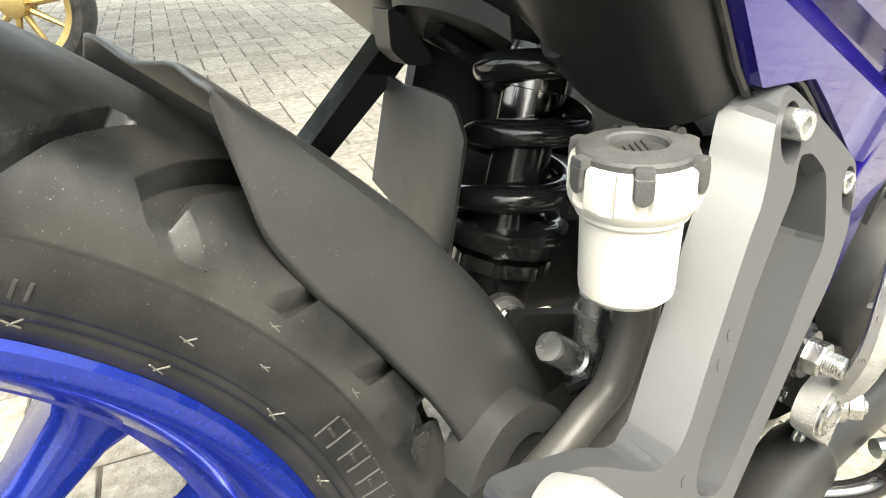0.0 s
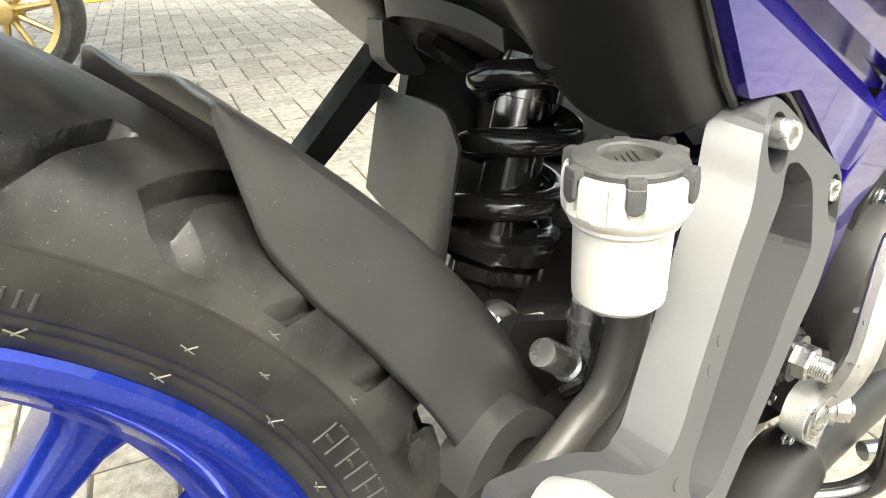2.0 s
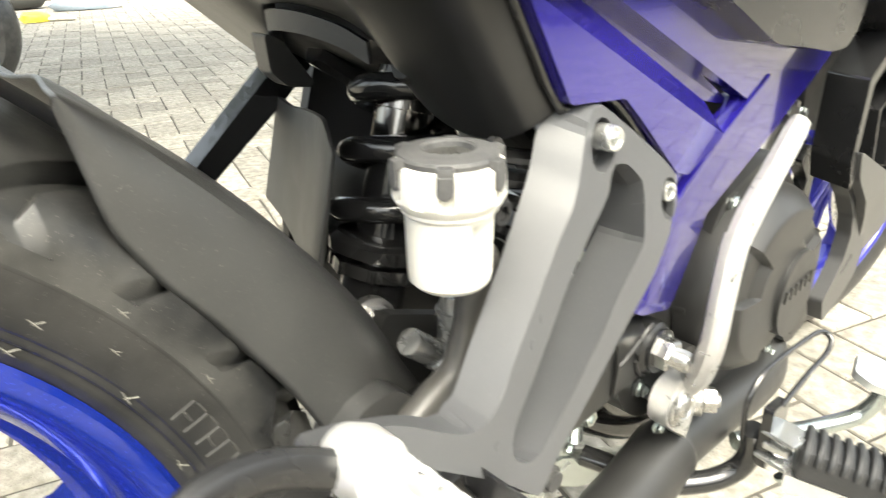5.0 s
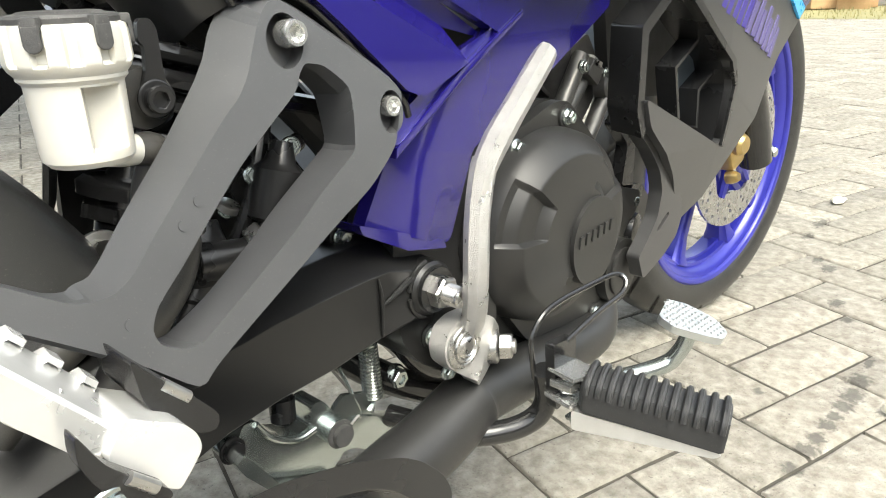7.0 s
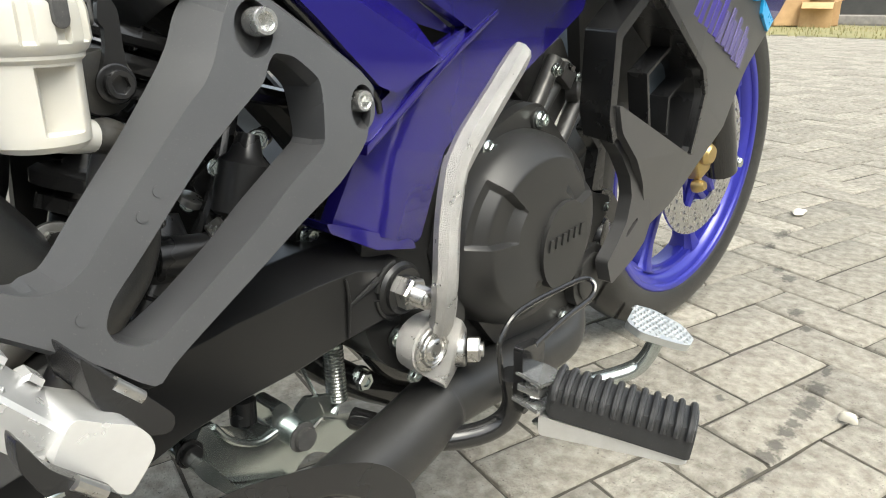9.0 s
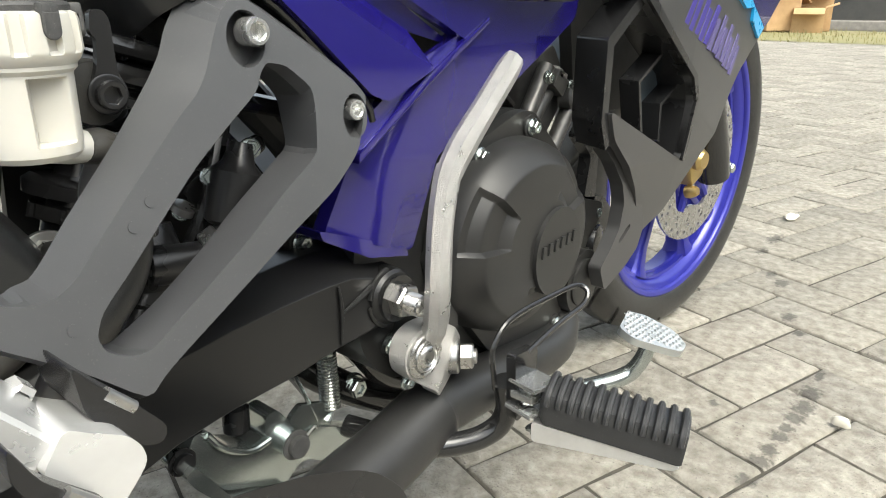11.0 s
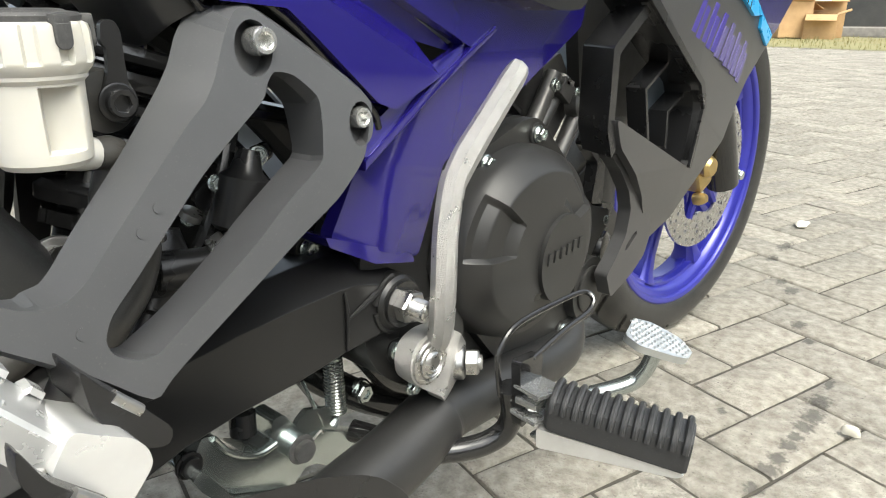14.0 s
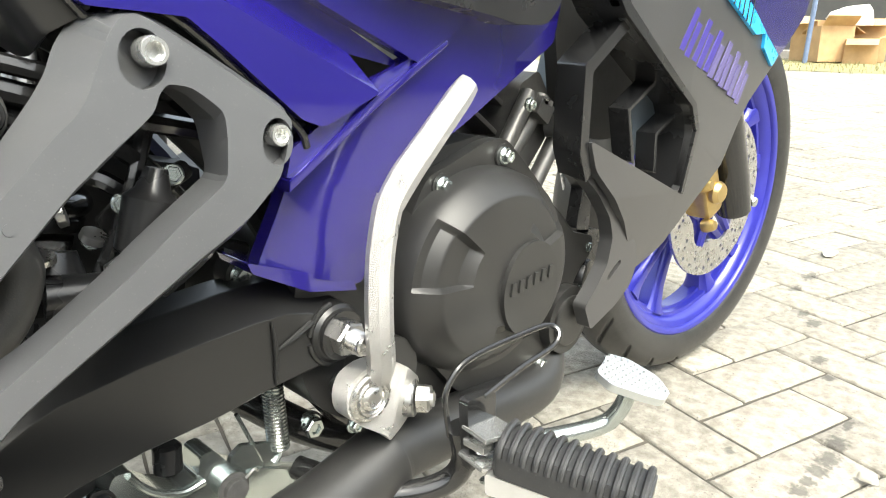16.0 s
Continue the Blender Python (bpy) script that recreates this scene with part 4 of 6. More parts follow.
# ---- tail underside and side cover ----
# lower edge of the tail shell, from the near corner round under the shock to the far side: point, and the way the shell rises from it
shell_edge = [((0.3712, -0.1550, 0.5255), -0.62), ((0.3600, -0.1515, 0.5195), -0.64), ((0.3570, -0.1420, 0.5140), -0.66), ((0.3580, -0.1290, 0.5102), -0.68), ((0.3580, -0.1120, 0.5100), -0.70), ((0.3570, -0.0960, 0.5145), -0.74),
              ((0.3530, -0.0840, 0.5260), -0.80), ((0.3490, -0.0730, 0.5410), -0.85), ((0.3400, -0.0560, 0.5560), -0.90), ((0.3320, -0.0300, 0.5630), -0.95), ((0.3290, -0.0050, 0.5630), -1.00), ((0.3330, 0.0100, 0.5590), -1.05),
              ((0.3480, 0.0300, 0.5410), -1.10), ((0.3680, 0.0650, 0.5260), -1.15), ((0.3870, 0.1040, 0.5140), -1.20)]
bm = bmesh.new()
rows = []
edge_line = spline([p for p, _ in shell_edge], 3)
lean_line = np.interp(np.linspace(0, 1, len(edge_line)), np.linspace(0, 1, len(shell_edge)), [w for _, w in shell_edge])
for h in (0.0, 0.003, 0.03, 0.07, 0.15, 0.27):
    rows.append([bm.verts.new(p + Vector((w * h, 0.0, h + (0.0015 if h == 0 else 0)))) for p, w in zip(edge_line, lean_line)])
for h in (0.27, 0.0):
    rows.append([bm.verts.new(p + Vector((w * h + 0.004, 0.003 if p.y < 0 else -0.003, h + 0.004))) for p, w in zip(edge_line, lean_line)])
rows.append(rows[0])
for a, b in zip(rows, rows[1:]):
    for i in range(len(edge_line) - 1):
        bm.faces.new((a[i], a[i + 1], b[i + 1], b[i]))
tail = part("tail_shell", bm, material("shell_black", (0.013, 0.013, 0.013), (0.018, 0.018, 0.018), (0.30, 0.38), scale=20, fine=1800, bump=0.08, spec=0.5), bike, "satin black plastic tail shell above the shock", 40)
part("shell_rim", tube([Vector(p) + Vector((w * h, -0.0006, h)) for p, w, h in (((0.3712, -0.1552, 0.5255), -0.62, 0.0), ((0.3712, -0.1552, 0.5255), -0.62, 0.06), ((0.3712, -0.1552, 0.5255), -0.62, 0.14))], 0.0012, 8, 2), smooth_black, tail)
lip_line = [Vector(p) for p in ((0.3440, 0.0160, 0.5460), (0.3330, 0.0090, 0.5530), (0.3285, -0.0050, 0.5565), (0.3310, -0.0280, 0.5560), (0.3370, -0.0500, 0.5512), (0.3430, -0.0640, 0.5440))]
bm = bmesh.new()
loft(bm, [[p + Vector((-0.0015, 0, 0.0055)), p + Vector((-0.0008, -0.0004, -0.0050)), p + Vector((0.0022, 0.0010, -0.0050)), p + Vector((0.0015, 0.0012, 0.0055))] for p in spline(lip_line, 6)])
part("shock_lip", bm, black_plastic, tail, "raised lip round the shock opening", 40)
part("tail_wing", plate(fillet([(0.3300, 0.5490), (0.3420, 0.5440), (0.3690, 0.5165), (0.3680, 0.5125), (0.3520, 0.5150), (0.3380, 0.5260)], 0.004), 0.010, 0.024, 0.002, (), lambda x, y, z: (x, y + 0.5 * (0.549 - z), z)), black_plastic, tail)

# frame stays seen behind the hugger
stay = group_of("rear_subframe", bike)
part("stay", plate(fillet([(0.28, 0.434), (0.319, 0.467), (0.371, 0.512), (0.42, 0.556), (0.435, 0.540), (0.381, 0.493), (0.329, 0.4535), (0.29, 0.420)], 0.003), 0.085, 0.105, 0.004, seg=3), gloss_black, stay)
part("stay", tube([(0.375, 0.03, 0.535), (0.420, 0.02, 0.500), (0.470, 0.0, 0.430)], 0.011, 10, 3), gloss_black, stay)
part("stay", tube([(0.345, -0.09, 0.545), (0.410, -0.095, 0.500), (0.470, -0.10, 0.430), (0.500, -0.10, 0.36)], 0.011, 10, 3), dark_gap, stay)

# ---- blue side fairing ----
def hull(x, y, z):
    """The side panels draw in towards the top and towards their foot."""
    return (x, y + 0.02 * max(0, z - 0.54) + 0.12 * max(0, 0.42 - z), z)


side = group_of("side_fairing", bike)
side["label"] = "glossy deep blue side fairing with a vent"
upper = fillet([(0.338, 0.578), (0.368, 0.5305), (0.408, 0.527), (0.424, 0.514), (0.462, 0.4805), (0.4745, 0.4760), (0.5120, 0.4905), (0.345, 0.5740)], 0.002)
part("upper_panel", plate(upper, -0.164, -0.150, 0.0030, (), hull, 3), indigo_paint, side)
crest = fillet([(0.36, 0.66), (0.335, 0.6000), (0.5440, 0.5045), (0.5530, 0.5060), (0.563, 0.514), (0.568, 0.518), (0.645, 0.552), (0.69, 0.60), (0.60, 0.66)], 0.003)
part("crest_panel", plate(crest, -0.160, -0.150, 0.0030, (), hull, 3), indigo_paint, side)
pocket = [(0.341, 0.570), (0.5040, 0.4840), (0.5530, 0.4960), (0.341, 0.612)]
step = [(0.345, 0.5735), (0.5118, 0.4905), (0.4970, 0.5105), (0.4490, 0.5350), (0.345, 0.5890)]
part("vent_step", plate(step, -0.1635, -0.158, 0.0, (), lambda x, y, z: hull(x, y + 0.55 * max(0.0, (z - 0.5735 + (x - 0.345) * 0.4976)), z)), indigo_paint, side, "sloping step beside the vent channel")
part("vent_floor", plate(pocket, -0.1500, -0.144, 0.0, (), hull), indigo_paint, side)
# no real hole: a black plate carries the shade of the vent mouth
part("vent_mouth", plate([(0.4970, 0.5110), (0.5310, 0.5030), (0.5335, 0.5005), (0.5170, 0.4925), (0.5090, 0.5000)], -0.1525, -0.146, 0.0002, (), hull), vent_shade_black, side, "black plate painted as the shade in the air vent's mouth")
lower = fillet([(0.4545, 0.448), (0.4335, 0.409), (0.501, 0.382), (0.507, 0.382), (0.525, 0.437), (0.592, 0.4675), (0.682, 0.514), (0.690, 0.545), (0.650, 0.552), (0.567, 0.515)], 0.004)


def folded(x, y, z):
    """The lower panel turns inwards behind a crease."""
    x, y, z = hull(x, y, z)
    e = 0.32 * max(0, 0.478 + 0.25 * (z - 0.42) - x)
    return (x + 0.9 * e, y + e, z - 0.3 * e)


bm = plate(lower, -0.154, -0.144, 0.0, ())
for k in range(1, 20):
    bmesh.ops.bisect_plane(bm, geom=bm.verts[:] + bm.edges[:] + bm.faces[:], plane_co=(0.43 + 0.013 * k, 0, 0.42), plane_no=(1, 0, -0.25))
for v in bm.verts:
    v.co = Vector(folded(*v.co))
part("lower_panel", bm, indigo_paint, side, "", 20)
part("vent_sill", plate(fillet([(0.4535, 0.446), (0.459, 0.466), (0.4725, 0.4735), (0.508, 0.4955), (0.540, 0.507), (0.566, 0.5145)], 0.002), -0.157, -0.146, 0.001), indigo_paint, side)
blade = [(0.4535, 0.4455), (0.510, 0.4815), (0.567, 0.5140), (0.566, 0.5170), (0.508, 0.4870), (0.4540, 0.4515)]
bm = plate(blade, -0.1615, -0.150, 0.0010)
part("ridge_blade", bm, indigo_paint, side, "bright raised edge of the side panel")
part("lower_corner", plate(fillet([(0.4335, 0.4115), (0.5005, 0.3845), (0.503, 0.378), (0.470, 0.386), (0.436, 0.405)], 0.002), -0.150, -0.120, 0.002), indigo_paint, side)
part("panel_gasket", tube([(0.338, -0.156, 0.575), (0.370, -0.157, 0.527), (0.388, -0.158, 0.533), (0.410, -0.158, 0.5235), (0.440, -0.158, 0.497), (0.463, -0.158, 0.476), (0.468, -0.157, 0.466)], 0.0020, 8, 3), gloss_black, bike, "black rubber edge below the blue panel")
part("seat_cover", plate(fillet([(0.05, 0.760), (0.272, 0.590), (0.293, 0.582), (0.336, 0.5785), (0.45, 0.5755), (0.50, 0.60), (0.50, 0.78), (0.05, 0.80)], 0.006), -0.168, 0.120, 0.006), smooth_black, bike, "black cover below the seat")
part("tank_cover", plate(fillet([(0.440, 0.578), (0.484, 0.559), (0.530, 0.539), (0.590, 0.530), (0.613, 0.5255), (0.642, 0.5255), (0.656, 0.537), (0.675, 0.60), (0.44, 0.62)], 0.006), -0.176, -0.150, 0.006), smooth_black, bike, "black cover above the blue panel")

# ---- swingarm ----
swing = group_of("swingarm", bike)
swing["label"] = "black box-section swingarm"
arm_rows = [((0.020, 0.325), (0.020, 0.335)), ((0.160, 0.336), (0.160, 0.352)), ((0.240, 0.342), (0.250, 0.368)), ((0.300, 0.352), (0.310, 0.3800)), ((0.328, 0.3660), (0.345, 0.3840)), ((0.3400, 0.3705), (0.362, 0.3850)), ((0.3610, 0.3730), (0.385, 0.3865)), ((0.3750, 0.3750), (0.398, 0.3875)), ((0.4120, 0.3772), (0.430, 0.3900)),
            ((0.4370, 0.3780), (0.452, 0.3900)), ((0.4540, 0.3778), (0.468, 0.3875)), ((0.4680, 0.3738), (0.484, 0.3810)), ((0.4800, 0.3680), (0.498, 0.3700)), ((0.4850, 0.3560), (0.5030, 0.3560)), ((0.4820, 0.3440), (0.4980, 0.3440)), ((0.4700, 0.3400), (0.4800, 0.3390)),
            ((0.4450, 0.3390), (0.4450, 0.3375)), ((0.4090, 0.3345), (0.4090, 0.3330)), ((0.3730, 0.3330), (0.3730, 0.3315)), ((0.3410, 0.3290), (0.3410, 0.3275)), ((0.3240, 0.3240), (0.3240, 0.3225)), ((0.2700, 0.2980), (0.2700, 0.2965)), ((0.1600, 0.2780), (0.1600, 0.2765)), ((0.0200, 0.2780), (0.0200, 0.2765)), ((0.0, 0.300), (0.0, 0.300))]
ring = []
for (fx, fz), (bx, bz) in arm_rows:
    up = 1.0 if bz > fz + 0.003 else 0.0
    ring.append(((fx, -0.150, fz), (bx, -0.150 + (0.024 if up else 0.002), bz), (bx, -0.104, bz)))
arm_bm = faceted([ring], (), 0.0022, 20)
part("arm", arm_bm, swing_black, swing, "", 24)
part("weld_bead", tube([(0.4440, -0.1510, 0.3765), (0.4452, -0.1515, 0.362), (0.4442, -0.1510, 0.3400)], [0.0006, 0.0014, 0.0008], 8, 5), swing_black, swing)
part("gusset", tube([(0.4455, -0.1508, 0.3590), (0.458, -0.1508, 0.3635), (0.4700, -0.150, 0.3680)], [0.0008, 0.0018, 0.0022], 8, 5), swing_black, swing)
for a0, a1 in ((100, 170), (185, 250)):
    part("weld_bead", tube([(0.486 + 0.0185 * math.cos(radians(a)), -0.1505, 0.357 + 0.0185 * math.sin(radians(a))) for a in np.linspace(a0, a1, 7)], 0.0018, 8, 2), swing_black, swing)
pv = Vector((0.486, -0.150, 0.357))
part("pivot_boss", lathe([(0.012, -0.04), (0.0175, -0.035), (0.0175, 0.002), (0.0155, 0.004), (0.0125, 0.0045)], pv, (0, -1, 0), 36), swing_black, swing)
part("pivot_washer", lathe([(0.012, 0.004), (0.0145, 0.0042), (0.0145, 0.007), (0.012, 0.0072)], pv, (0, -1, 0), 32), gloss_black, swing)
part("pivot_nut", lathe([(0.0102, 0.006), (0.0106, 0.008), (0.0106, 0.0145), (0.0094, 0.016)], pv, (0, -1, 0), 6), steel, swing, "steel pivot nut")
stud = [(0.0068, 0.014)]
for k in range(7):
    stud += [(0.0068, 0.0160 + 0.0014 * k), (0.0062, 0.0167 + 0.0014 * k)]
part("pivot_stud", lathe(stud + [(0.0060, 0.0262), (0.0048, 0.0272)], pv, (0, -1, 0), 24), steel, swing)

# ---- engine ----
engine = group_of("engine", bike)
engine["label"] = "matt black engine with round clutch cover"
case_line = fillet([(0.470, 0.405), (0.535, 0.420), (0.553, 0.432), (0.580, 0.450), (0.632, 0.455), (0.682, 0.415), (0.722, 0.385), (0.765, 0.345), (0.768, 0.315), (0.745, 0.285), (0.700, 0.262), (0.640, 0.252), (0.585, 0.262), (0.530, 0.280), (0.501, 0.288), (0.484, 0.301), (0.473, 0.317), (0.466, 0.345)], 0.014)
part("crankcase", plate(case_line, -0.138, 0.120, 0.008, seg=3), engine_black, engine)
flange_line = fillet([(0.535, 0.380), (0.551, 0.418), (0.563, 0.436), (0.582, 0.440), (0.620, 0.452), (0.640, 0.452), (0.678, 0.418), (0.728, 0.366), (0.765, 0.355), (0.762, 0.340), (0.740, 0.325), (0.730, 0.300), (0.700, 0.268), (0.650, 0.257), (0.595, 0.272), (0.552, 0.325)], 0.010)
part("cover_flange", plate(flange_line, -0.148, -0.130, 0.003), engine_black, engine)

cov = Vector((0.612, 0.0, 0.364))


def cover_radius(w):
    return 0.0755 + 0.002 * math.cos(2 * w + 0.6)


bm = bmesh.new()
rings = []
for grow, y in ((1.10, -0.140), (1.085, -0.150), (1.06, -0.159), (1.03, -0.1640), (0.95, -0.1708), (0.865, -0.1762), (0.850, -0.1770), (0.83, -0.1775), (0.77, -0.1777), (0.70, -0.1779), (0.62, -0.1780), (0.56, -0.1781), (0.50, -0.1782), (0.40, -0.1782), (0.10, -0.1782)):
    ring = []
    for k in range(300):
        w = 2 * math.pi * k / 300
        r = cover_radius(w) * grow
        dip = 0.0
        # three shallow wedges cut towards the badge
        for lo, hi in ((136, 174), (18, 58), (250, 300)):
            deg = math.degrees(w)
            if lo < deg < hi and 0.5 < grow < 1.02:
                edge = min(1, min(deg - lo, hi - deg) / 2.5)
                dip = max(dip, 0.0055 * edge * min(1, max(0, (grow - 0.50) / 0.10)) * min(1, max(0, (1.02 - grow) / 0.05)))
        ring.append((cov.x + r * math.cos(w), y + max(0, dip), cov.z + r * math.sin(w) * 0.90))
    rings.append(ring)
loft(bm, rings)
part("clutch_cover", bm, engine_black, engine, "round matt black clutch cover", 24)
badge = [(0.632 + 0.031 * math.cos(a), 0.352 + 0.034 * math.sin(a)) for a in (2 * math.pi * k / 48 for k in range(48))]
badge_ob = part("cover_badge", plate(badge, -0.1815, -0.172, 0.002), engine_black, engine)
for k in range(6):
    part("badge_mark", block((0.610 + 0.0084 * k, -0.1822, 0.3570 + 0.0006 * k), (0.0046, 0.0016, 0.0090), (0, 8, 0), 0.0004), engine_black, engine, "raised bar mark on the badge")
oil_line = [(0.719 + 0.028 * math.cos(a), 0.294 + 0.029 * math.sin(a)) for a in (2 * math.pi * k / 40 for k in range(40))]
part("oil_filter_cover", plate(oil_line, -0.158, -0.135, 0.003), engine_black, engine)
part("filter_cap", lathe([(0.0215, -0.002), (0.0215, 0.002), (0.019, 0.0035), (0.002, 0.0035)], (0.719, -0.158, 0.294), (0, -1, 0), 36), engine_black, engine)
for at in ((0.636, -0.150, 0.440), (0.575, -0.149, 0.428), (0.758, -0.143, 0.346), (0.745, -0.148, 0.308), (0.735, -0.150, 0.276), (0.690, -0.150, 0.262), (0.536, -0.148, 0.365), (0.4965, -0.139, 0.3155), (0.4503, -0.112, 0.3920)):
    part("bolt_boss", lathe([(0.0095, -0.012), (0.0085, 0.0)], at, (0, -1, 0), 20), engine_black, engine)
    bolt(engine, at, (0, -1, 0), 0.0048, 0.0062)
kick_cover = [(0.522 + 0.023 * math.cos(a), 0.319 + 0.024 * math.sin(a)) for a in (2 * math.pi * k / 40 for k in range(40))]
part("kick_boss", plate(kick_cover, -0.156, -0.120, 0.004), engine_black, engine)
# cylinder and head behind the lever
cyl = group_of("cylinder", bike)
cyl["label"] = "dark finned engine cylinder"
part("cylinder_block", block((0.670, 0.0, 0.455), (0.085, 0.14, 0.10), (0, 35, 0), 0.008), cylinder_metal, cyl)
for k in range(5):
    part("fin", block((0.652 + 0.013 * k, -0.045, 0.420 + 0.018 * k), (0.095, 0.10, 0.004), (0, 35, 0), 0.001), cylinder_metal, cyl)
for a, b in (((0.660, -0.118, 0.415), (0.708, -0.116, 0.476)), ((0.712, -0.118, 0.398), (0.752, -0.116, 0.444)), ((0.690, -0.110, 0.425), (0.735, -0.110, 0.470))):
    part("cylinder_stud", tube([a, b], 0.007, 12, 1), cylinder_metal, cyl)

part("sensor_block", block((0.722, -0.116, 0.462), (0.020, 0.014, 0.016), (0, 35, 0), 0.002), cylinder_metal, cyl)
part("head_case", plate(fillet([(0.690, 0.428), (0.712, 0.405), (0.745, 0.438), (0.752, 0.462), (0.730, 0.492), (0.706, 0.482)], 0.005), -0.108, -0.06, 0.004), cylinder_metal, cyl, "dark grey cylinder head casting")
part("head_boss", lathe([(0.009, 0.0), (0.0095, 0.010), (0.007, 0.012)], (0.739, -0.112, 0.447), (0.3, -1, 0.1), 20), cylinder_metal, cyl)
part("head_clip", block((0.724, -0.121, 0.468), (0.014, 0.004, 0.006), (0, 20, 0), 0.001), steel, cyl)
for at in ((0.700, -0.122, 0.468), (0.742, -0.120, 0.458)):
    bolt(cyl, at, (0, -1, 0), 0.0042, 0.005, zinc, "hex")

# ---- kick-start lever ----
kick = group_of("kick_lever", bike)
kick["label"] = "silver cast kick-start lever"
part("lever_arm", tube([(0.5015, -0.168, 0.330), (0.4955, -0.178, 0.344), (0.4870, -0.187, 0.375), (0.4875, -0.188, 0.408), (0.4935, -0.187, 0.432), (0.497, -0.187, 0.4405)], [0.0090, 0.0084, 0.0080, 0.0078, 0.0080, 0.0080], 8, 6, flat=0.95, up=(0, 1, 0)), cast_steel, kick, "grainy cast lever arm")
part("lever_pedal", tube([(0.4955, -0.187, 0.4365), (0.507, -0.187, 0.4500), (0.526, -0.187, 0.4675), (0.548, -0.187, 0.4875), (0.5555, -0.187, 0.4945)], [0.0082, 0.0088, 0.0082, 0.0080, 0.0068], 8, 4, flat=0.85, up=(0, 1, 0)), cast_steel, kick, "bright ground upper bar of the lever")
# forked boss: a flat face with a stepped round cap, and a slanting cheek with the clamp bolt
clamp = fillet([(0.4745, 0.325), (0.4790, 0.336), (0.4910, 0.3400), (0.5080, 0.3385), (0.5210, 0.3300), (0.5420, 0.3110), (0.5470, 0.2980), (0.5400, 0.2870), (0.5240, 0.2835), (0.5080, 0.2835), (0.5040, 0.2900), (0.4860, 0.3040), (0.4760, 0.3140)], 0.005)
bm = plate(clamp, -0.1715, -0.158, 0.0016)
bmesh.ops.bisect_plane(bm, geom=bm.verts[:] + bm.edges[:] + bm.faces[:], plane_co=(0.508, 0, 0.292), plane_no=(1, 0, -0.41))
for v in bm.verts:
    v.co.y += 0.42 * max(0.0, v.co.x - 0.508 - 0.41 * (v.co.z - 0.292))
part("boss_clamp", bm, cast_steel, kick, "folded cast boss of the lever", 22)
part("boss_cap", lathe([(0.0150, -0.004), (0.0150, 0.0010), (0.0138, 0.0020), (0.0120, 0.0022), (0.0112, 0.0014), (0.0104, 0.0030), (0.0090, 0.0034), (0.0082, 0.0024), (0.0068, 0.0040), (0.0052, 0.0046), (0.0046, 0.0040), (0.001, 0.0040)], (0.4915, -0.1725, 0.3215), (0, -1, 0), 40), steel, kick, "stepped round cap")
clamp_way = Vector((0.55, -0.82, 0.05))
part("knuckle_washer", lathe([(0.005, -0.006), (0.0120, -0.005), (0.0120, 0.0015), (0.0110, 0.0025), (0.005, 0.0026)], (0.5330, -0.1640, 0.3010), clamp_way, 32), steel, kick)
bolt(kick, Vector((0.5335, -0.1655, 0.3010)), clamp_way, 0.0092, 0.0105, steel, "hex", False)
part("clamp_nut", lathe([(0.0050, 0.0), (0.0052, 0.003), (0.0040, 0.0036)], Vector((0.5335, -0.1655, 0.3010)) + clamp_way * 0.0095, clamp_way, 20), steel, kick)
bolt(kick, (0.490, -0.158, 0.2985), (0, -1, 0), 0.0040, 0.005, zinc, "hex")

# ---- exhaust ----
exhaust = group_of("exhaust", bike)
exhaust["label"] = "matt black exhaust pipe and muffler"
part("header_pipe", tube([(0.722, -0.10, 0.300), (0.718, -0.128, 0.266), (0.694, -0.146, 0.245), (0.645, -0.152, 0.247), (0.600, -0.153, 0.253), (0.512, -0.154, 0.262)], [0.020, 0.021, 0.021, 0.0205, 0.0205, 0.0205], 24, 5), exhaust_black, exhaust)
part("link_pipe", tube([(0.524, -0.154, 0.2605), (0.514, -0.154, 0.2590), (0.473, -0.157, 0.2520), (0.426, -0.161, 0.2490), (0.30, -0.175, 0.240)], [0.0215, 0.0235, 0.0235, 0.0235, 0.024], 24, 4), exhaust_black, exhaust)
part("muffler", tube([(0.385, -0.196, 0.250), (0.36, -0.197, 0.255), (0.30, -0.200, 0.260), (0.15, -0.205, 0.268), (-0.1, -0.210, 0.285)], [0.012, 0.022, 0.029, 0.034, 0.034], 28, 5, flat=0.9), exhaust_black, exhaust)
shield = fillet([(0.20, 0.348), (0.304, 0.3445), (0.330, 0.341), (0.346, 0.336), (0.364, 0.330), (0.377, 0.324), (0.395, 0.315), (0.409, 0.305), (0.425, 0.287), (0.432, 0.272), (0.430, 0.258), (0.418, 0.262), (0.408, 0.278), (0.397, 0.290), (0.390, 0.298), (0.376, 0.308), (0.357, 0.316), (0.331, 0.324), (0.20, 0.328)], 0.006)
part("heat_shield", plate(shield, -0.214, -0.196, 0.005, (), lambda x, y, z: (x, y, z - 0.9 * (y + 0.214)), 3), smooth_black, exhaust, "black bent heat shield")

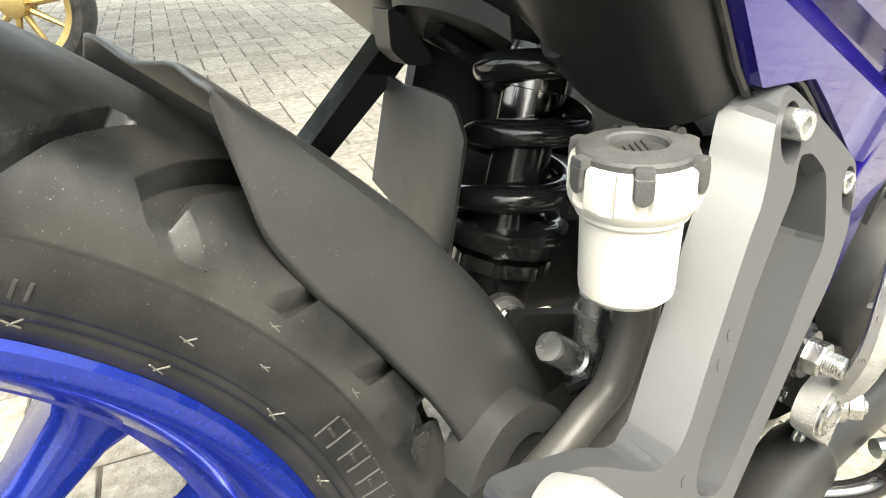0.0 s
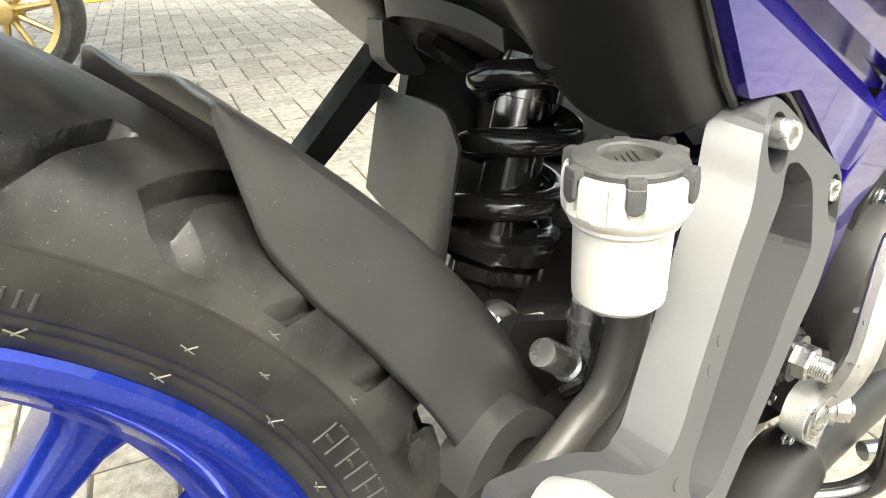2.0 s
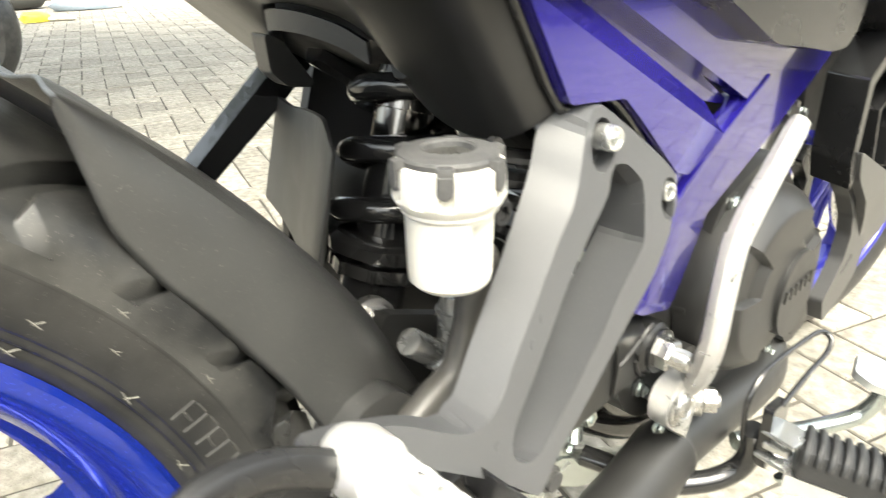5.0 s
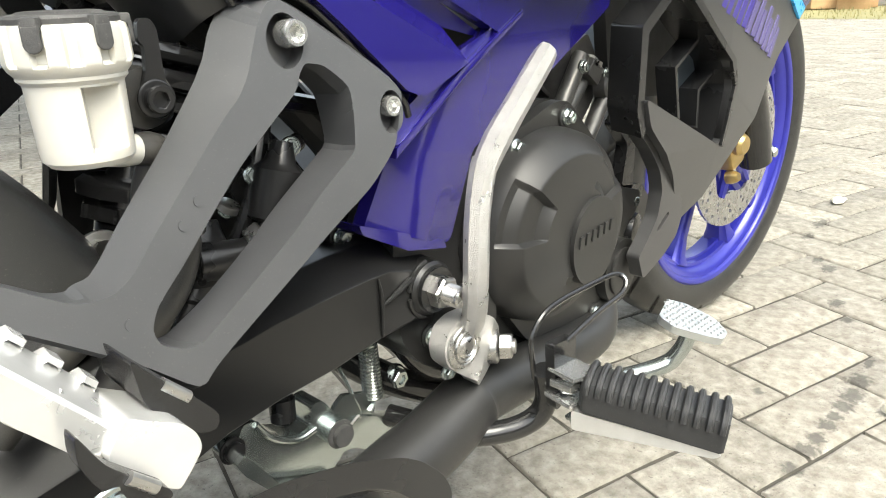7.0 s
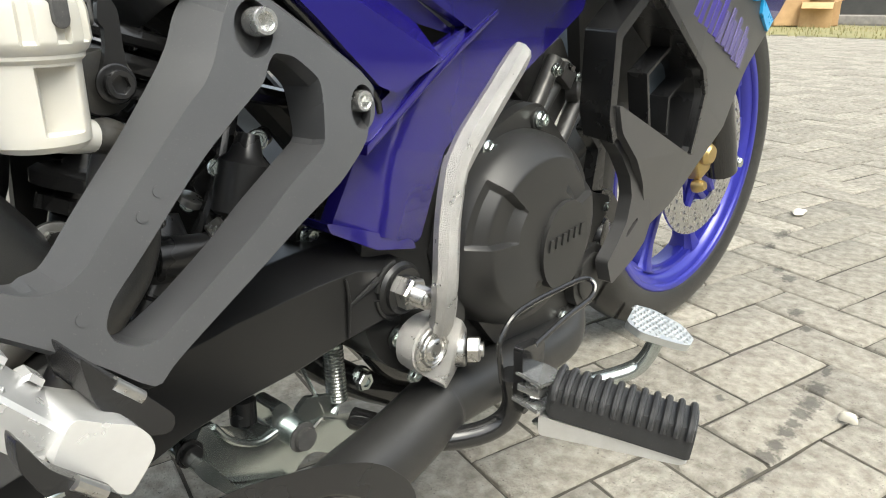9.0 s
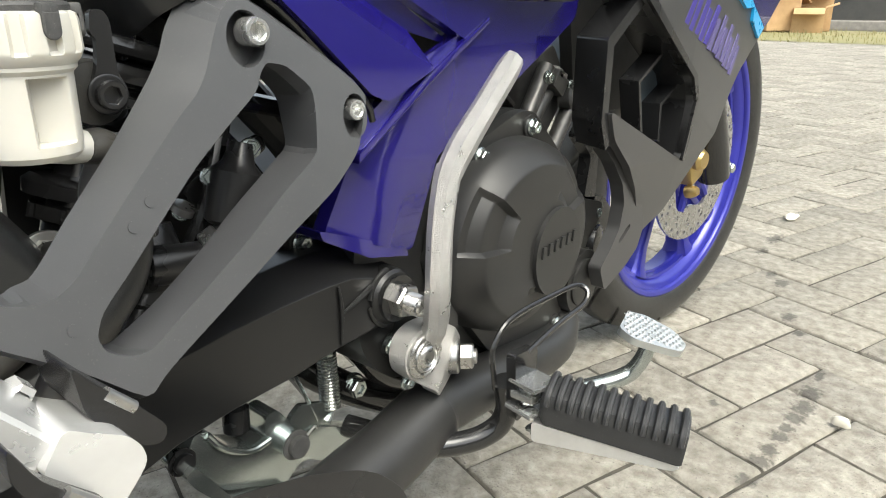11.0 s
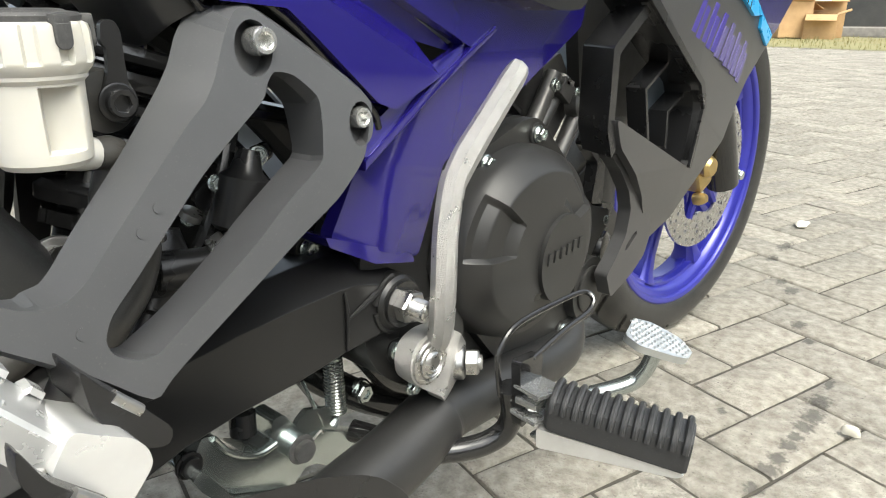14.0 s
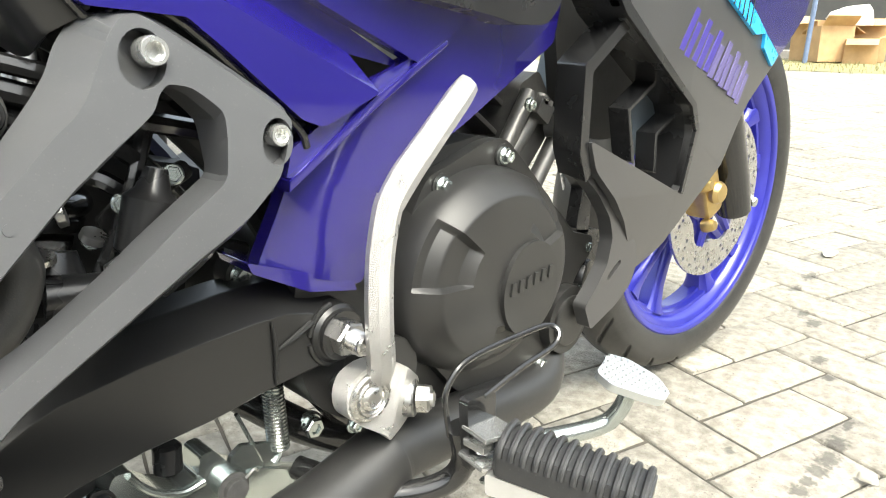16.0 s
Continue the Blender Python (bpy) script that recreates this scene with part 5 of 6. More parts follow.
# ---- rider footpeg ----
peg = group_of("rider_footpeg", bike)
peg["label"] = "ribbed black rubber rider footpeg on a plated bracket"
p0, p1 = Vector((0.541, -0.232, 0.292)), Vector((0.566, -0.312, 0.284))
way = (p1 - p0).normalized()
flatx = Vector((0, 0, 1)).cross(way).normalized()
upz = way.cross(flatx)
prof = [(-0.0135, -0.011), (0.0135, -0.011), (0.0150, 0.001), (0.0125, 0.0095), (0.0, 0.0125), (-0.0125, 0.0095), (-0.0150, 0.001)]
bm = bmesh.new()
rings = []
for f, g in ((-0.03, 0.75), (0.0, 0.95), (0.03, 1.0), (0.5, 1.0), (0.97, 1.0), (1.0, 0.93)):
    rings.append([p0 + (p1 - p0) * f + flatx * a * g + upz * (b * g) for a, b in prof])
loft(bm, rings)
soften(bm, 0.0015, 2, 25)
part("peg_rubber", bm, peg_rubber, peg, "black rubber peg body")
for k in range(12):
    f = 0.02 + 0.94 * k / 11
    c = p0 + (p1 - p0) * f
    line = [c + flatx * a + upz * b for a, b in ((-0.0152, 0.0035), (-0.0138, 0.0095), (-0.006, 0.0138), (0.006, 0.0138), (0.0138, 0.0095), (0.0152, 0.0035))]
    part("peg_rib", tube(line, 0.0022, 8, 4), peg_rubber, peg)
part("peg_plate", plate(fillet([(-0.006, -0.013), (0.0800, -0.0115), (0.0840, -0.0130), (0.0800, -0.0165), (0.030, -0.0225), (-0.004, -0.027)], 0.003), -0.012, 0.012, 0.002, (), lambda x, y, z: tuple(p0 + way * x + flatx * y + upz * z)), alloy_cast, peg, "bare metal plate below the peg")
part("peg_hinge", block(p0 - way * 0.012 + upz * 0.001, (0.022, 0.016, 0.005), (0, 0, 0), 0.001), bright_bolt, peg)
for dz in (0.0085, -0.0105):
    part("peg_clevis", block(p0 - way * 0.010 + upz * dz, (0.026, 0.022, 0.0032), (0, 8, -10), 0.001), bright_bolt, peg)
spring_line = []
for k in range(40):
    w = k / 8 * 2 * math.pi
    spring_line.append(p0 - way * 0.012 + Vector((math.cos(w) * 0.0065, math.sin(w) * 0.0065, -0.006 + 0.012 * k / 40)))
part("peg_spring", tube(spring_line, 0.0013, 6, 1), bright_bolt, peg)
bolt(peg, p0 - way * 0.010 + Vector((-0.004, -0.004, -0.020)), (0, -0.5, -1), 0.0042, 0.007, zinc, "hex")
# bent tube that carries the peg, and its wire guard
part("peg_tube", tube([(0.5345, -0.203, 0.296), (0.5400, -0.202, 0.272), (0.5360, -0.196, 0.256), (0.5200, -0.183, 0.248), (0.5000, -0.160, 0.246), (0.480, -0.110, 0.250)], 0.0078, 16, 6), gloss_black, peg)
part("peg_bracket", plate(fillet([(0.526, 0.322), (0.552, 0.318), (0.552, 0.276), (0.530, 0.272)], 0.004), -0.216, -0.209, 0.001), gloss_black, peg)
part("wire_guard", tube([(0.5300, -0.199, 0.2900), (0.5275, -0.199, 0.3030), (0.5260, -0.199, 0.3200), (0.5360, -0.200, 0.3330), (0.5530, -0.201, 0.3372), (0.5840, -0.203, 0.3378), (0.6150, -0.2065, 0.3375), (0.6200, -0.2130, 0.3330), (0.6100, -0.2150, 0.3265), (0.5790, -0.2150, 0.3240), (0.5420, -0.2150, 0.3180)], 0.0019, 8, 5), gloss_black, peg, "bent black wire guard")

# ---- brake pedal ----
pedal = group_of("brake_pedal", bike)
pedal["label"] = "plated steel brake pedal with chequered pad"
pad_o = Vector((0.648, -0.229, 0.2975))
pad_u, pad_v = Vector((0.020, -0.040, -0.013)).normalized(), Vector((0.031, 0.008, 0.002)).normalized()
pad_n = pad_u.cross(pad_v).normalized()
pad_v = pad_n.cross(pad_u)
if pad_n.z < 0:
    pad_n = -pad_n
pad_line = fillet([(-0.002, 0.002), (0.004, 0.030), (0.018, 0.033), (0.040, 0.026), (0.050, 0.012), (0.046, 0.000), (0.034, -0.003), (0.010, -0.006)], 0.004)


def on_pad(x, y, z):
    return tuple(pad_o + pad_u * x + pad_v * z + pad_n * y)


part("pedal_pad", plate(pad_line, 0.0, -0.006, 0.0012, (), on_pad), pad_zinc, pedal)
bm = bmesh.new()
for i in range(10):
    for j in range(8):
        u_, v_ = 0.003 + 0.0047 * i + (0.0023 if j % 2 else 0), -0.0015 + 0.0042 * j
        lo, hi = np.interp(u_, [-0.002, 0.010, 0.034, 0.046], [0.002, -0.004, -0.001, 0.002]), np.interp(u_, [0.0, 0.004, 0.018, 0.040, 0.050], [0.012, 0.029, 0.031, 0.024, 0.013])
        if lo + 0.001 < v_ < hi - 0.001:
            m = Matrix.Translation(on_pad(u_, 0.0005, v_)) @ pad_n.to_track_quat("Z", "Y").to_matrix().to_4x4()
            bmesh.ops.create_cone(bm, cap_ends=True, segments=4, radius1=0.0022, radius2=0.0010, depth=0.0010, matrix=m)
part("pad_knurl", bm, pad_zinc, pedal, "raised chequer on the pad")
part("pedal_arm", tube([(0.664, -0.246, 0.288), (0.660, -0.240, 0.268), (0.650, -0.230, 0.256), (0.610, -0.205, 0.252), (0.57, -0.180, 0.252)], [0.006, 0.0062, 0.0068, 0.0068, 0.0068], 12, 5), zinc, pedal)

# ---- centre stand ----
stand = group_of("centre_stand", bike)
stand["label"] = "zinc-plated stand pivot with return spring"
plate_line = fillet([(0.364, 0.293), (0.369, 0.302), (0.378, 0.300), (0.383, 0.290), (0.391, 0.282), (0.403, 0.276), (0.413, 0.278), (0.416, 0.291), (0.424, 0.291), (0.434, 0.276), (0.443, 0.268), (0.442, 0.248), (0.426, 0.236), (0.384, 0.256), (0.365, 0.280)], 0.003)
part("stand_plate", plate(plate_line, -0.112, -0.092, 0.0035, seg=4), zinc, stand, "bright zinc-plated saddle plate")
part("stand_lip", tube([(0.376, -0.113, 0.299), (0.382, -0.114, 0.289), (0.391, -0.114, 0.2805), (0.403, -0.114, 0.2745), (0.4155, -0.114, 0.2755)], 0.0022, 10, 5), zinc, stand)
foot_line = fillet([(0.362, 0.290), (0.368, 0.281), (0.383, 0.255), (0.426, 0.235), (0.428, 0.230), (0.381, 0.249), (0.361, 0.276), (0.356, 0.286)], 0.002)
part("stand_flange", plate(foot_line, -0.122, -0.092, 0.0015), zinc, stand)
part("stand_bar", plate(fillet([(0.440, 0.266), (0.453, 0.264), (0.530, 0.222), (0.57, 0.199), (0.57, 0.189), (0.500, 0.225), (0.452, 0.252), (0.440, 0.254)], 0.002), -0.112, -0.100, 0.0015), zinc, stand, "long zinc-plated stand bar")
part("stand_web", plate(fillet([(0.440, 0.252), (0.452, 0.249), (0.500, 0.221), (0.56, 0.188), (0.55, 0.182), (0.483, 0.214), (0.451, 0.236), (0.436, 0.238)], 0.002), -0.104, -0.098, 0.001), zinc, stand)
part("rubber_stop", lathe([(0.006, 0.0), (0.0080, 0.002), (0.0080, 0.016), (0.006, 0.018)], (0.400, -0.104, 0.284), (0.1, 0.1, 1), 20), smooth_black, stand, "black rubber stop")
part("stand_sleeve", lathe([(0.0085, -0.02), (0.009, 0.0), (0.009, 0.003)], (0.430, -0.117, 0.266), (0, -1, 0), 24), zinc, stand)
bolt(stand, (0.430, -0.119, 0.266), (0, -1, 0), 0.0072, 0.006, worn_black, "stud")
part("split_pin", tube([(0.436, -0.124, 0.272), (0.441, -0.125, 0.276), (0.444, -0.124, 0.273)], 0.0008, 6, 3), steel, stand)
bolt(stand, (0.360, -0.112, 0.290), (0, -1, 0), 0.006, 0.005, smooth_black, "stud")
coil = []
for k in range(217):
    w = k / 12 * 2 * math.pi
    coil.append(Vector((0.467 + 0.002 * k / 216 + 0.0062 * math.cos(w), -0.108 + 0.0062 * math.sin(w), 0.316 - 0.046 * k / 216)))
part("return_spring", tube(coil, 0.0011, 6, 1), zinc, stand, "bright coil return spring")
part("spring_hook", tube([(0.469, -0.108, 0.273), (0.468, -0.110, 0.266), (0.463, -0.111, 0.262)], 0.0015, 6, 3), zinc, stand)
part("spring_tab", plate(fillet([(0.435, 0.279), (0.443, 0.284), (0.464, 0.276), (0.470, 0.265), (0.466, 0.257), (0.433, 0.270)], 0.002), -0.110, -0.106, 0.0006), zinc, stand)
part("brake_rod", tube([(0.442, -0.108, 0.305), (0.456, -0.109, 0.266)], 0.0014, 6, 1), zinc, stand)
bolt(stand, (0.503, -0.092, 0.264), (0, -1, 0), 0.0075, 0.009, zinc, "hex")
part("lower_frame", tube([(0.44, -0.06, 0.32), (0.50, -0.085, 0.262), (0.56, -0.10, 0.228), (0.62, -0.09, 0.215)], 0.012, 12, 4), gloss_black, bike, "black lower frame tube")
part("lower_frame", tube([(0.42, 0.05, 0.32), (0.50, 0.06, 0.262), (0.60, 0.06, 0.22)], 0.012, 12, 4), gloss_black, bike)

# ---- dark parts inside the frame ----
inner = group_of("inner_frame", bike)
inner["label"] = "black frame, battery box and hoses inside the motorcycle"
part("battery_box", block((0.43, 0.02, 0.56), (0.12, 0.16, 0.10), (0, 30, 0), 0.01), dark_gap, inner)
part("rear_engine_mount", block((0.43, 0.03, 0.40), (0.09, 0.10, 0.10), (0, 15, 0), 0.012), dark_gap, inner)
part("main_spar", tube([(0.40, -0.115, 0.555), (0.46, -0.12, 0.50), (0.50, -0.12, 0.44), (0.495, -0.115, 0.37)], 0.018, 14, 4), dark_gap, inner)
part("main_spar", tube([(0.46, 0.10, 0.56), (0.50, 0.11, 0.48), (0.495, 0.11, 0.37)], 0.018, 14, 4), dark_gap, inner)
part("upper_spar", tube([(0.45, -0.09, 0.56), (0.60, -0.08, 0.56), (0.80, -0.05, 0.60)], 0.022, 14, 4), dark_gap, inner)
for k, (a, b, c, r) in enumerate((((0.33, -0.13, 0.515), (0.38, -0.135, 0.50), (0.44, -0.12, 0.49), 0.004), ((0.33, -0.125, 0.505), (0.38, -0.13, 0.488), (0.44, -0.115, 0.472), 0.005), ((0.34, -0.12, 0.492), (0.39, -0.125, 0.470), (0.43, -0.11, 0.43), 0.0045))):
    part("cable", tube([a, b, c], r, 8, 5), gloss_black, inner)
part("canister", lathe([(0.010, 0.0), (0.0125, 0.002), (0.0125, 0.026), (0.008, 0.030), (0.005, 0.040)], (0.388, -0.138, 0.424), (0.3, 0, 1), 24), smooth_black, inner)
part("rubber_boot", lathe([(0.012, 0.0), (0.014, 0.004), (0.012, 0.012), (0.013, 0.018), (0.010, 0.030)], (0.352, -0.13, 0.400), (0.1, 0.2, 1), 20), smooth_black, inner)
part("hose_clip", lathe([(0.0115, 0.0), (0.0125, 0.001), (0.0125, 0.008), (0.0115, 0.009)], (0.375, -0.142, 0.412), (0.8, -0.3, 0.5), 24), steel, inner, "steel hose clip")
part("dark_hose", tube([(0.345, -0.138, 0.415), (0.375, -0.142, 0.412), (0.392, -0.140, 0.424)], 0.0095, 12, 4), smooth_black, inner)
joint = group_of("brake_master_cylinder", bike)
joint["label"] = "grey cast brake master cylinder"
part("cylinder_body", tube([(0.3566, -0.1080, 0.4283), (0.3561, -0.1080, 0.4135), (0.3549, -0.1080, 0.3998), (0.3521, -0.1069, 0.3849), (0.3504, -0.1057, 0.3700)], [0.0089, 0.0100, 0.0102, 0.0096, 0.0086], 22, 4), joint_metal, joint)
part("body_rib", lathe([(0.0100, 0.0), (0.0112, 0.0008), (0.0112, 0.0030), (0.0100, 0.0038)], (0.3558, -0.1080, 0.4163), (0.05, 0, 1), 28), joint_metal, joint)
part("cylinder_port", lathe([(0.0040, 0.0312), (0.0068, 0.0308), (0.0075, 0.0290), (0.0075, 0.0160), (0.0066, 0.0148), (0.0066, 0.0090), (0.0084, 0.0080), (0.0084, 0.0)], (0.3469, -0.1080, 0.3935), (-0.76, 0, 0.65), 28), joint_metal, joint, "bright turned port")
for dx, dz, tilt in ((-0.0012, 0.4128, 0), (-0.0006, 0.4094, 35), (-0.0018, 0.4064, -30), (-0.0034, 0.3838, 20), (-0.0040, 0.3802, -35), (-0.0046, 0.3765, 15)):
    part("cast_mark", block((0.3500 + dx, -0.1172, dz), (0.0050, 0.0012, 0.0012), (0, tilt, 25), 0.0003), alloy, joint, "small raised bar mark")
part("spring_clip", lathe([(0.0075, 0.0), (0.0086, 0.0005), (0.0086, 0.003), (0.0075, 0.0035)], (0.345, -0.134, 0.430), (0.1, -0.2, 1), 24), steel, joint, "thin wire hose clip")
part("axle_nut", lathe([(0.010, 0.0), (0.0135, 0.001), (0.0135, 0.006), (0.0115, 0.0065)], (0.3305, -0.066, 0.4065), (-0.2, -1, 0.1), 32), steel, inner, "bright pivot washer")
part("pivot_nut", lathe([(0.0105, 0.006), (0.0105, 0.013), (0.009, 0.0145)], (0.3305, -0.066, 0.4065), (-0.2, -1, 0.1), 6), steel, inner, "bright steel nut")
part("hose_boot", lathe([(0.009, 0.0), (0.0105, 0.002), (0.0105, 0.010), (0.0085, 0.012), (0.0085, 0.022)], (0.350, -0.128, 0.402), (-0.5, -0.1, -0.75), 22), smooth_black, inner)
part("bright_joint", lathe([(0.010, 0.0), (0.0115, 0.001), (0.0115, 0.012), (0.009, 0.013)], (0.362, -0.112, 0.388), (0.5, -0.3, -0.3), 24), cylinder_metal, inner)
part("inner_panel", plate(fillet([(0.415, 0.47), (0.43, 0.52), (0.50, 0.52), (0.52, 0.40), (0.46, 0.36), (0.42, 0.38)], 0.01), 0.115, 0.125, 0.002), dark_gap, inner)

part("spring_hanger", tube([(0.470, -0.100, 0.325), (0.500, -0.098, 0.300), (0.530, -0.098, 0.262), (0.575, -0.098, 0.235)], 0.009, 12, 4), gloss_black, inner)

part("inner_guard", plate(fillet([(0.352, 0.395), (0.356, 0.440), (0.362, 0.462), (0.385, 0.455), (0.385, 0.390), (0.360, 0.370)], 0.006), 0.050, 0.058, 0.002), dark_gap, inner)
part("inner_guard", plate(fillet([(0.325, 0.420), (0.375, 0.400), (0.400, 0.365), (0.380, 0.325), (0.330, 0.335), (0.310, 0.380)], 0.006), -0.088, -0.080, 0.002), dark_gap, inner)

# cables, clips and small fixings among the dark parts
for line, r in (([(0.335, -0.110, 0.385), (0.362, -0.126, 0.402), (0.385, -0.130, 0.440), (0.405, -0.120, 0.480)], 0.0038),
                ([(0.345, -0.095, 0.470), (0.385, -0.112, 0.455), (0.415, -0.118, 0.425), (0.455, -0.11, 0.405)], 0.0045),
                ([(0.400, -0.125, 0.398), (0.428, -0.128, 0.418), (0.452, -0.122, 0.448)], 0.0034)):
    part("cable", tube(line, r, 8, 5), gloss_black, inner)
for at, r in (((0.385, -0.131, 0.447), 0.0036), ((0.412, -0.126, 0.456), 0.0040), ((0.372, -0.124, 0.431), 0.0032), ((0.434, -0.126, 0.430), 0.0038)):
    bolt(inner, at, (-0.4, -1, 0.2), r, 0.005, zinc, "hex")
part("bracket", plate(fillet([(0.375, 0.440), (0.392, 0.452), (0.420, 0.462), (0.424, 0.454), (0.398, 0.440), (0.380, 0.430)], 0.003), -0.124, -0.121, 0.0006), gloss_black, inner)
for at, way_ in (((0.372, -0.124, 0.431), (0.3, -0.4, 0.8)), ((0.360, -0.120, 0.444), (0.9, -0.3, 0.2))):
    part("hose_clip", lathe([(0.0048, 0.0), (0.0058, 0.0005), (0.0058, 0.004), (0.0048, 0.0045)], at, way_, 20), steel, inner)

# ---- front fairing ----
fair = group_of("front_fairing", bike)
fair["label"] = "dark grey front side fairing round the radiator"
wing_out = fillet([(0.665, 0.585), (0.716, 0.534), (0.790, 0.490), (0.838, 0.462), (0.851, 0.440), (0.8405, 0.3865), (0.686, 0.4490), (0.696, 0.426), (0.728, 0.399), (0.753, 0.376), (0.772, 0.351), (0.779, 0.329), (0.768, 0.318), (0.742, 0.304), (0.735, 0.297), (0.760, 0.312), (0.840, 0.335), (0.9277, 0.4001), (0.9636, 0.4376), (0.9865, 0.4552), (1.0187, 0.4713), (1.0711, 0.4969), (1.10, 0.60), (0.85, 0.66)], 0.006)


def wing(x, y, z):
    return (x, y + 0.06 * max(0, x - 0.9) + 0.20 * max(0, 0.40 - z), z)


part("side_panel", plate(wing_out, -0.187, -0.180, 0.002, (), wing), fairing_grey, fair)
bevel_strip = fillet([(0.676, 0.590), (0.722, 0.540), (0.796, 0.494), (0.846, 0.464), (0.858, 0.440), (0.846, 0.384), (0.8405, 0.3865), (0.851, 0.440), (0.838, 0.462), (0.790, 0.490), (0.716, 0.534), (0.665, 0.585)], 0.001)
part("panel_rim", plate(bevel_strip, -0.190, -0.150, 0.001, (), wing), smooth_black, fair)
post = fillet([(0.684, 0.5010), (0.738, 0.5345), (0.748, 0.5300), (0.694, 0.4955), (0.694, 0.4470), (0.700, 0.4250), (0.694, 0.4180), (0.684, 0.4400)], 0.002)
part("radiator_post", plate(post, -0.184, -0.150, 0.002, (), lambda x, y, z: (x + 0.45 * (y + 0.184) - 0.006, y, z)), smooth_black, fair)
for line, web in (([(0.762, 0.464), (0.807, 0.4855), (0.812, 0.4835), (0.767, 0.462), (0.781, 0.418), (0.775, 0.421)], [(0.800, 0.474), (0.868, 0.466), (0.840, 0.430), (0.790, 0.410)]),
                  ([(0.812, 0.440), (0.857, 0.4585), (0.862, 0.4565), (0.817, 0.438), (0.821, 0.404), (0.815, 0.407)], [])):
    part("vane", plate(line, -0.172, -0.154, 0.0008), smooth_black, fair, "black radiator vane")
    if web:
        part("vane_web", plate(web, -0.154, -0.150, 0.0006), radiator_grey, fair, "blue-grey web behind the vane")
part("radiator_side", block((0.850, -0.06, 0.50), (0.035, 0.05, 0.08), (0, 20, 0), 0.004), radiator_grey, fair)
part("dark_backing", plate(fillet([(0.72, 0.57), (0.99, 0.57), (0.99, 0.44), (0.93, 0.40), (0.88, 0.425), (0.80, 0.43), (0.745, 0.445)], 0.01), -0.122, -0.110, 0.002), dark_gap, fair)
scoop = fillet([(0.699, 0.418), (0.717, 0.404), (0.737, 0.382), (0.744, 0.364), (0.739, 0.342), (0.724, 0.326), (0.709, 0.314), (0.720, 0.291), (0.758, 0.302), (0.780, 0.314), (0.790, 0.333), (0.782, 0.353), (0.763, 0.378), (0.735, 0.402), (0.710, 0.419)], 0.004)
scoop_slot = fillet([(0.740, 0.328), (0.745, 0.329), (0.761, 0.3385), (0.760, 0.342), (0.752, 0.339), (0.741, 0.332)], 0.002)
part("lower_scoop", plate(scoop, -0.178, -0.166, 0.0025, [scoop_slot]), fairing_grey, fair, "dark grey inner scoop with a slot")
# flat black sheet that stands in for the shadow behind the scoop
part("scoop_shadow", plate(fillet([(0.760, 0.412), (0.785, 0.390), (0.778, 0.352), (0.818, 0.345), (0.850, 0.315), (0.830, 0.288), (0.760, 0.290), (0.765, 0.320), (0.800, 0.345), (0.800, 0.395), (0.775, 0.425)], 0.004), -0.122, -0.110, 0.002), smooth_black, fair, "black sheet standing for the shadow behind the scoop")
part("duct_cup", lathe([(0.006, 0.0), (0.015, 0.002), (0.017, 0.008), (0.017, 0.03)], (0.762, -0.150, 0.318), (-0.2, 1, 0), 28), smooth_black, fair)
for k in range(12):
    f = k / 11
    low = Vector((0.8122, 0.5082)).lerp(Vector((0.9513, 0.4569)), f)
    high = Vector((0.8371, 0.5399)).lerp(Vector((0.9795, 0.4896)), f)
    if k % 2:
        low += Vector((-0.002, -0.001))
        high += Vector((-0.008, -0.007))
    half = Vector((0.0042, -0.0012))
    bar = [tuple(p) for p in (low - half, low + half, high + half, high - half)]
    part("fairing_mark", plate(bar, -0.1872, -0.186, 0.0001, (), wing), violet_decal if k < 5 else faded_violet, fair, "slanting violet bar mark" if k < 5 else "slanting faded violet bar mark")
cy = [(0.8340, 0.6231), (0.8940, 0.5481), (0.9736, 0.5191), (1.0032, 0.5201), (1.0040, 0.5067), (1.0394, 0.4876), (1.0583, 0.4985), (1.0063, 0.5201), (0.9745, 0.5355), (0.9410, 0.5496), (0.8810, 0.6246)]
part("cyan_flash", plate(cy, -0.1898, -0.186, 0.0003, (), wing), cyan_decal, fair, "bright cyan decal stripe")
stripe_a, stripe_b = Vector(cy[1]), Vector(cy[2])
for k in range(5):
    at = stripe_a.lerp(stripe_b, 0.08 + 0.16 * k)
    tip = at + Vector((0.004, 0.024))
    part("dark_stripe", plate([(at.x - 0.001, at.y - 0.001), (at.x + 0.0012, at.y), (tip.x + 0.0012, tip.y), (tip.x - 0.001, tip.y)], -0.1902, -0.1893, 0.0001, (), wing), smooth_black, fair, "thin dark line across the decal")
nose = fillet([(0.8863, 0.6398), (0.9463, 0.5498), (1.0121, 0.5201), (1.0644, 0.4983), (1.0823, 0.5055), (1.1420, 0.5381), (1.1564, 0.5564), (1.1564, 0.6464)], 0.004)
part("blue_nose", plate(nose, -0.1888, -0.176, 0.0012, (), wing), indigo_paint, fair)

# ---- background ----
back = group_of("gold_wheel_motorcycle")
tagged(back, "parked motorcycle with gold wheel standing on the pavers", "motorcycle")


